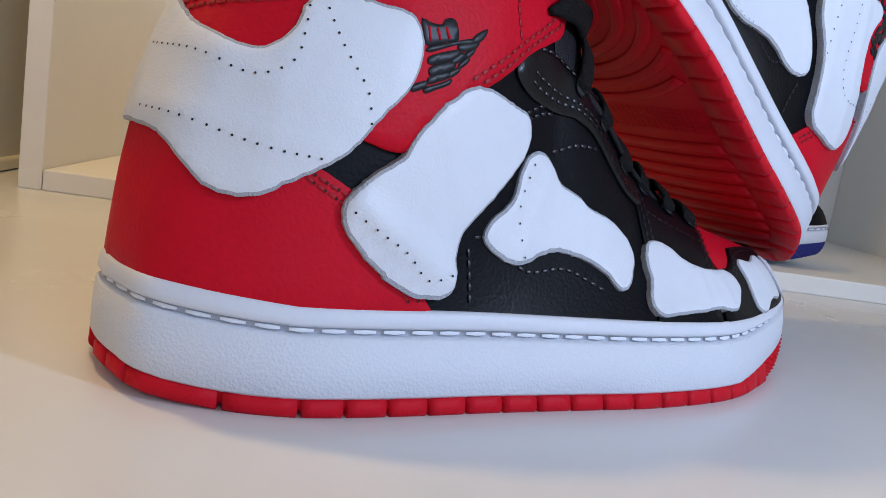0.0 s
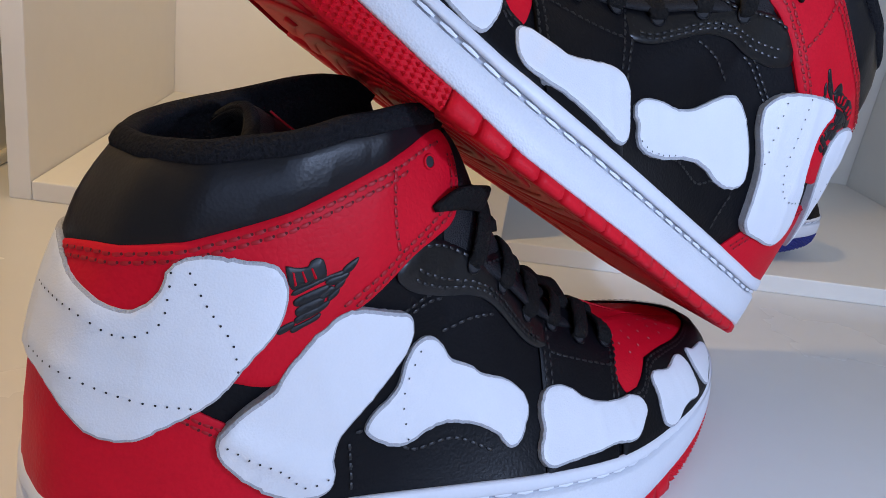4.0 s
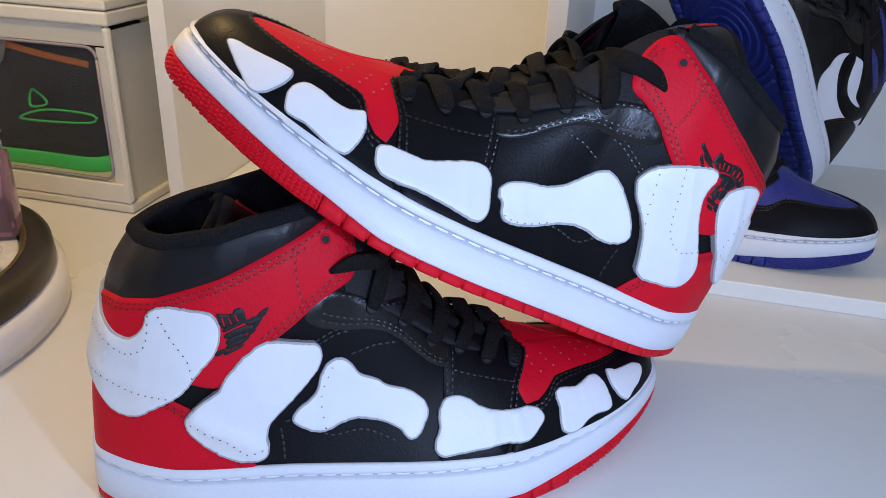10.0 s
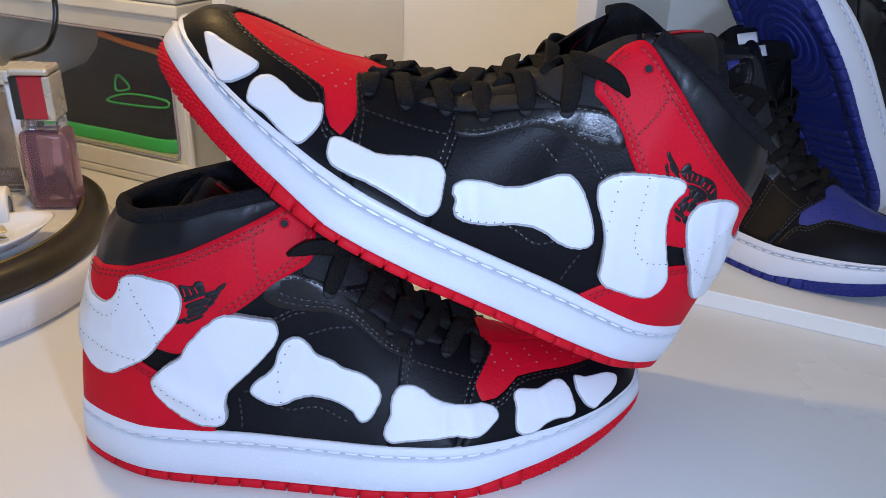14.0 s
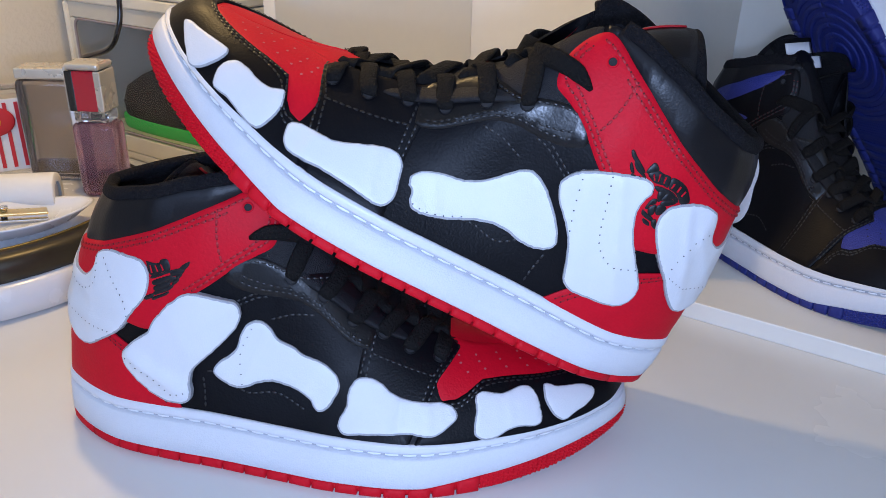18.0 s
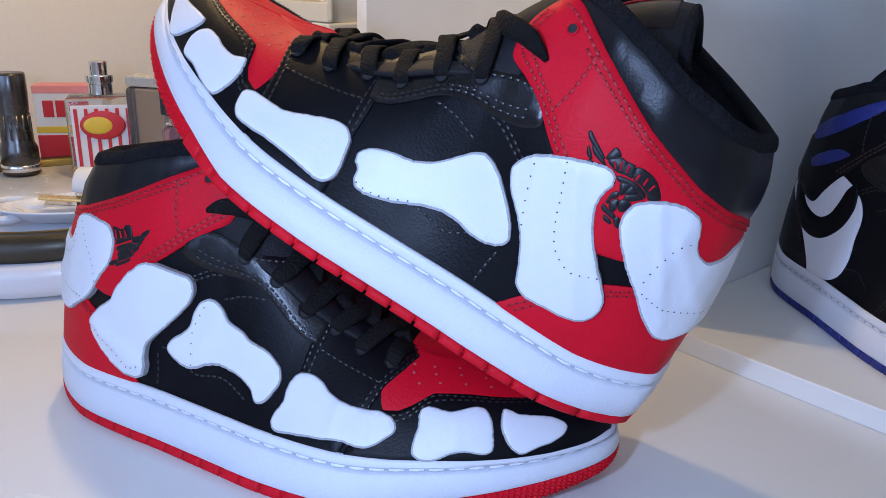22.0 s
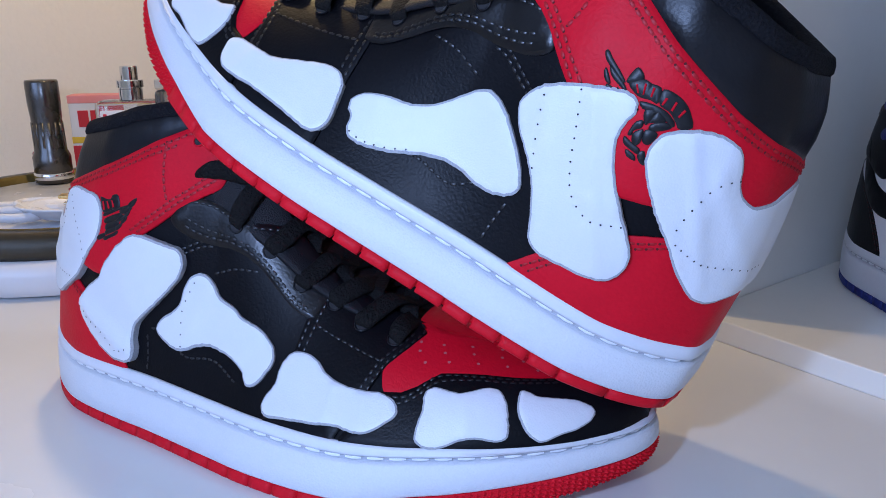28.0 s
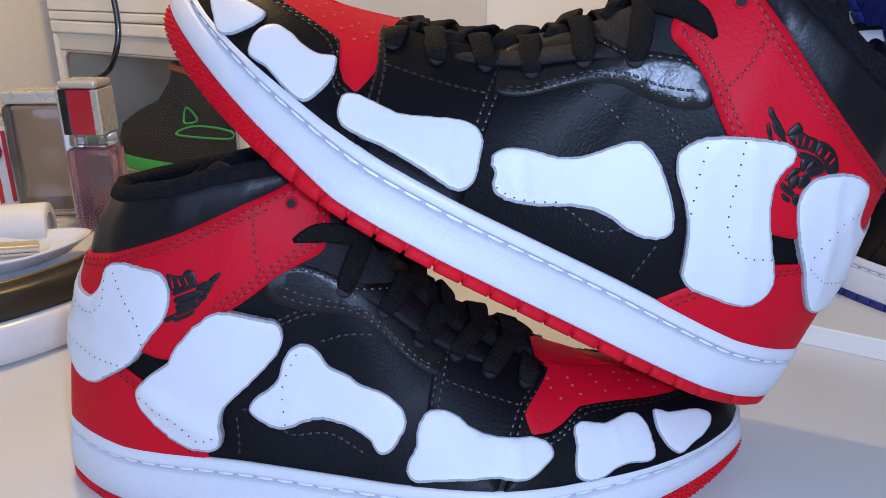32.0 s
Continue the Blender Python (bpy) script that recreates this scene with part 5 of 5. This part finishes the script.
# ---- the round tray and what stands on it ----
TRAY = (-.300, .181)
GILT = material("dark_bronze_band", (0.05, 0.042, 0.028), 0.35, metal=.5, grain=.2, scale=200, spots=.5)
PORCELAIN = material("white_glazed_plastic", (0.72, 0.73, 0.76), 0.25, grain=.03, spots=.05)
CHROME = material("chrome", (0.75, 0.76, 0.78), 0.12, metal=1.0)
STEEL = material("brushed_steel", (0.58, 0.57, 0.57), 0.16, metal=1.0, grain=.15, scale=500)
PALE_METAL = material("pale_champagne_metal", (0.62, 0.58, 0.50), 0.28, metal=.6, grain=.1, scale=400)
SMOKE = material("smoky_glass", (0.50, 0.46, 0.47), 0.06, transmission=.92)
MAUVE = material("mauve_perfume_glass", (0.55, 0.33, 0.42), 0.05, transmission=.85)
CRYSTAL = material("clear_glass", (0.93, 0.94, 0.95), 0.04, transmission=.95)
GLOSS_RED = material("red_lacquer", (0.45, 0.012, 0.03), 0.15, coat=.5)
GLOSS_BLACK = material("black_lacquer", (0.01, 0.01, 0.012), 0.12, coat=.5)
CARD_RED = material("red_card", (0.55, 0.02, 0.025), 0.5, grain=.1)
CARD_WHITE = material("white_card", (0.76, 0.74, 0.70), 0.55, grain=.05)
YELLOW = material("yellow_print", (0.75, 0.50, 0.03), 0.5)
GUNMETAL = material("gunmetal_anodised", (0.11, 0.105, 0.10), 0.26, metal=.9, grain=.3, scale=900, spots=.3)
BRASS = material("brass", (0.75, 0.58, 0.28), 0.3, metal=1.0, grain=.2, scale=700)
BRASS_DIM = material("dull_gilt", (0.17, 0.13, 0.04), 0.45, metal=.7, grain=.3, scale=300)
PINK = material("pink_card", (0.80, 0.28, 0.25), 0.5, grain=.1)

tray = tagged(new("round_tray"), "round white tray with a dark bronze rim on the desk", "tray")
linked("base", *lathe([(.02, .0002), (.135, .0002), (.1455, .003), (.1455, .022), (.140, .026), (.02, .026)], 96), PORCELAIN, tray)
rim_v, rim_f = lathe([(.128, .0262), (.139, .0264), (.1405, .030), (.1395, .041), (.135, .0445), (.122, .0445), (.119, .0380)], 96)
linked("rim", rim_v, rim_f[:-2], GILT, tray, "dark bronze rim")
band_v, band_f = lathe([(.1188, .0384), (.1210, .0432), (.1222, .0447), (.1230, .0450), (.1240, .0450), (.1244, .0444)], 96)
linked("gilt_band", band_v, band_f[:-2], BRASS_DIM, tray, "dull gilt band")
linked("plate", *lathe([(.01, .0268), (.118, .0268), (.1185, .036), (.117, .0385), (.01, .0385)], 96), PORCELAIN, tray)
tray.matrix_world = Matrix.Translation((*TRAY, 0)) @ Matrix.Scale(.965, 4)
TOP = .0375


def stand(ob, x, y, turn=0, z=TOP, size=.94):
    ob.matrix_world = pose(x, y, z, 0, 0, turn) @ Matrix.Scale(size, 4)
    return ob


# mauve perfume with a lacquered cap
b = tagged(new("perfume_bottle"), "mauve glass perfume bottle with a red and black lacquered cap", "bottle")
bm = box((.037, .026, .066), (0, 0, .033), .005, 3)
part("flask", bm, MAUVE, b, smooth=True)
part("collar", box((.030, .020, .010), (0, 0, .0712), .002), CRYSTAL, b)
cap = part("cap", box((.021, .026, .034), (0, 0, .0936), .0015), GLOSS_RED, b, "red lacquered cap")
part("cap_side", box((.007, .0262, .0342), (-.0122, -.0002, .0936), .001), GLOSS_BLACK, cap)
part("cap_edge", box((.006, .0262, .0342), (.0120, -.0002, .0936), .001), PALE_METAL, cap)
part("cap_top", box((.030, .027, .006), (-.0004, 0, .1140), .0025, 3), PALE_METAL, cap)
stand(b, -.2125, .235, 8, size=.89)

# silver slab bottle
b = tagged(new("perfume_bottle"), "tall silver slab perfume bottle", "bottle")
part("flask", box((.022, .036, .100), (0, 0, .050), .002), STEEL, b)
part("cap", box((.021, .035, .010), (0, 0, .1054), .0015), PALE_METAL, b)
stand(b, -.239, .260, 20, size=.88)

# smoky flask
b = tagged(new("perfume_bottle"), "smoky glass perfume bottle with thick walls", "bottle")
part("flask", box((.054, .030, .092), (0, 0, .046), .005, 3), SMOKE, b, smooth=True)
part("cap", box((.050, .029, .010), (0, 0, .0974), .002), PALE_METAL, b)
stand(b, -.270, .262, 15, size=.90)

# candy-striped bottle with a chrome sprayer
b = tagged(new("spray_bottle"), "glass spray bottle with a red-striped candy label and chrome pump", "bottle")
part("flask", box((.062, .026, .076), (0, 0, .038), .006, 3), CRYSTAL, b, smooth=True)
lab = part("label", box((.052, .0012, .062), (0, -.0140, .037), .0004), CARD_WHITE, b, "white label with red stripes")
for k in range(6):
    part("stripe", box((.003, .0012, .056), (-.022 + .0088 * k, -.0150, .037), .0003), CARD_RED, lab)
bm = bmesh.new()
bmesh.ops.create_uvsphere(bm, u_segments=20, v_segments=10, radius=.0155)
bmesh.ops.scale(bm, vec=(1.25, .08, .85), verts=bm.verts)
bmesh.ops.translate(bm, vec=(0, -.0162, .050), verts=bm.verts)
part("badge", bm, CARD_RED, lab, "red and yellow oval badge", smooth=True)
bm = bmesh.new()
bmesh.ops.create_uvsphere(bm, u_segments=16, v_segments=8, radius=.0115)
bmesh.ops.scale(bm, vec=(1.1, .08, .7), verts=bm.verts)
bmesh.ops.translate(bm, vec=(-.004, -.0172, .050), verts=bm.verts)
part("badge_print", bm, YELLOW, lab, smooth=True)
linked("pump", *lathe([(.0098, .0762), (.0104, .0766), (.0104, .0855), (.0098, .0858), (.0098, .0868), (.0115, .0870), (.0117, .0875), (.0117, .0930), (.0112, .0936), (.0076, .0938), (.0076, .1050), (.0070, .1060), (.002, .1062)], 40), CHROME, b, "chrome spray pump", smooth=False)
stand(b, -.325, .248, 46, size=.96)

# plaster box
b = tagged(new("plaster_box"), "white and red card box of plasters", "box")
part("carton", box((.062, .022, .086), (0, 0, .043), .0008), CARD_WHITE, b)
part("red_band", box((.0624, .0226, .046), (0, 0, .026), .0006), CARD_RED, b)
part("red_edge", box((.0626, .0228, .006), (0, 0, .0835), .0006), PINK, b)
part("yellow_band", box((.0624, .0226, .005), (0, 0, .053), .0004), YELLOW, b)
for x, w in ((-.0185, .0095), (-.0065, .0105), (.0060, .0105), (.0180, .0095)):
    part("printed_bar", box((w, .0006, .0125), (x, -.0113, .0690), .0002), CARD_RED, b)
b.matrix_world = pose(-.408, .279, .0004, 0, 0, 40) @ Matrix.Diagonal((1, 1, 1.26, 1))

# torch standing on its head
b = tagged(new("torch"), "dark metal torch standing on end", "torch")
linked("body", *lathe([(.0125, 0), (.0175, .001), (.0175, .026), (.0150, .032), (.0138, .060), (.0142, .066), (.0150, .078), (.0150, .098), (.0142, .100), (.004, .100)], 40), GUNMETAL, b)
v, f = [], []
for k in range(14):
    a = 2 * math.pi * k / 14
    p, q = sweep([(.0141 * math.cos(a), .0141 * math.sin(a), .033), (.0138 * math.cos(a), .0138 * math.sin(a), .060)], [(-math.sin(a), math.cos(a), 0)] * 2, .0032, .0016, 6)
    f += [tuple(i + len(v) for i in g) for g in q]
    v += p
tagged(linked("grip_ribs", v, f, GUNMETAL, b), kind="stuff")
linked("lens_ring", *lathe([(.0176, .004), (.0184, .005), (.0184, .010), (.0176, .011)], 40), CHROME, b)
bm = bmesh.new()
bmesh.ops.create_uvsphere(bm, u_segments=12, v_segments=8, radius=.003)
bmesh.ops.translate(bm, vec=(-.0140, -.0080, .028), verts=bm.verts)
part("button", bm, GLOSS_RED, b, smooth=True)
stand(b, -.392, .208, 0, size=.90)

# shallow white dish with nail clippers
b = tagged(new("dish"), "shallow white leaf-shaped dish", "dish")
ring = spline([(-.055, 0), (-.035, -.022), (.01, -.030), (.045, -.016), (.060, .004), (.040, .020), (.0, .028), (-.035, .020)], 64, True)
n = len(ring)
v = [(*(p * k), z) for k, z in ((.72, 0), (.80, .001), (1.0, .0085), (1.03, .0095), (1.0, .0105), (.94, .0088), (.74, .0030)) for p in ring]
f = [(i * n + j, i * n + (j + 1) % n, (i + 1) * n + (j + 1) % n, (i + 1) * n + j) for i in range(6) for j in range(n)] + [tuple(range(n - 1, -1, -1)), tuple(range(6 * n, 7 * n))]
linked("bowl", v, f, PORCELAIN, b)
stand(b, -.2255, .138, 48, z=.0434, size=.968)
b = tagged(new("nail_clipper"), "brass and steel nail clipper lying in the dish", "clipper")
part("lever", box((.056, .011, .0022), (0, 0, .006), .0008), BRASS, b)
part("jaw", box((.052, .012, .0020), (.002, 0, .0014), .0008), CHROME, b)
linked("pin", *lathe([(.0022, 0), (.0022, .0095), (.0030, .0096), (.0030, .0110)], 16), CHROME, b)
b.matrix_world = pose(-.2265, .1395, .0486, 0, 6, 42) @ Matrix.Scale(.965, 4)

# white roll of tape, scissors with white handles
b = tagged(new("tape_roll"), "white roll of medical tape lying on its side", "roll")
v, f = lathe([(.009, 0), (.0155, 0), (.0160, .001), (.0160, .046), (.0155, .047), (.009, .047)], 40)
linked("roll", v, f[:-2], CARD_WHITE, b)
linked("core", *lathe([(.0088, .002), (.0090, .002), (.0090, .045), (.0088, .045)], 32), PORCELAIN, b)
b.matrix_world = pose(-.2607, .1686, TOP + .0156, 0, 90, 25) @ Matrix.Scale(.96, 4)
b = tagged(new("scissors"), "scissors with white plastic handles", "scissors")
for k, (dx, ang) in enumerate(((-.016, 6), (.016, -6))):
    loop = np.array([(dx + .012 * math.cos(g), -.030 + .020 * math.sin(g), 0) for g in np.linspace(0, 2 * math.pi, 33)])
    linked("handle", *sweep(loop, [(0, 0, 1)] * 33, .007, .006, 8), PORCELAIN, b)
    linked("shank", *sweep([(dx * .8, -.011, 0), (dx * .3, .010, 0), (-dx * .1, .03, 0)], [(0, 0, 1)] * 3, .006, .007, 8), PORCELAIN, b)
    linked("blade", *sweep([(-dx * .1, .028, .001 * k), (-dx * .25, .09, .001 * k)], [(1, 0, 0)] * 2, [.010, .002], .0016, 6), CHROME, b)
b.matrix_world = pose(-.294, .0995, .0469, 0, 0, 112) @ Matrix.Scale(.96, 4)

# cable hanging down by the boxes
cable = tagged(new("cable"), "black cable hanging in a loop", "cable")
pts = spline([(-0.236, 0.316, 0.345), (-0.236, 0.313, 0.235), (-0.232, 0.312, 0.175), (-0.236, 0.309, 0.150), (-0.250, 0.313, 0.135), (-0.280, 0.318, 0.125)], 60)
linked("cord", *sweep(pts, [(1, 0.2, 0.1)] * 60, .0042, .0042, 10), GLOSS_BLACK, cable)
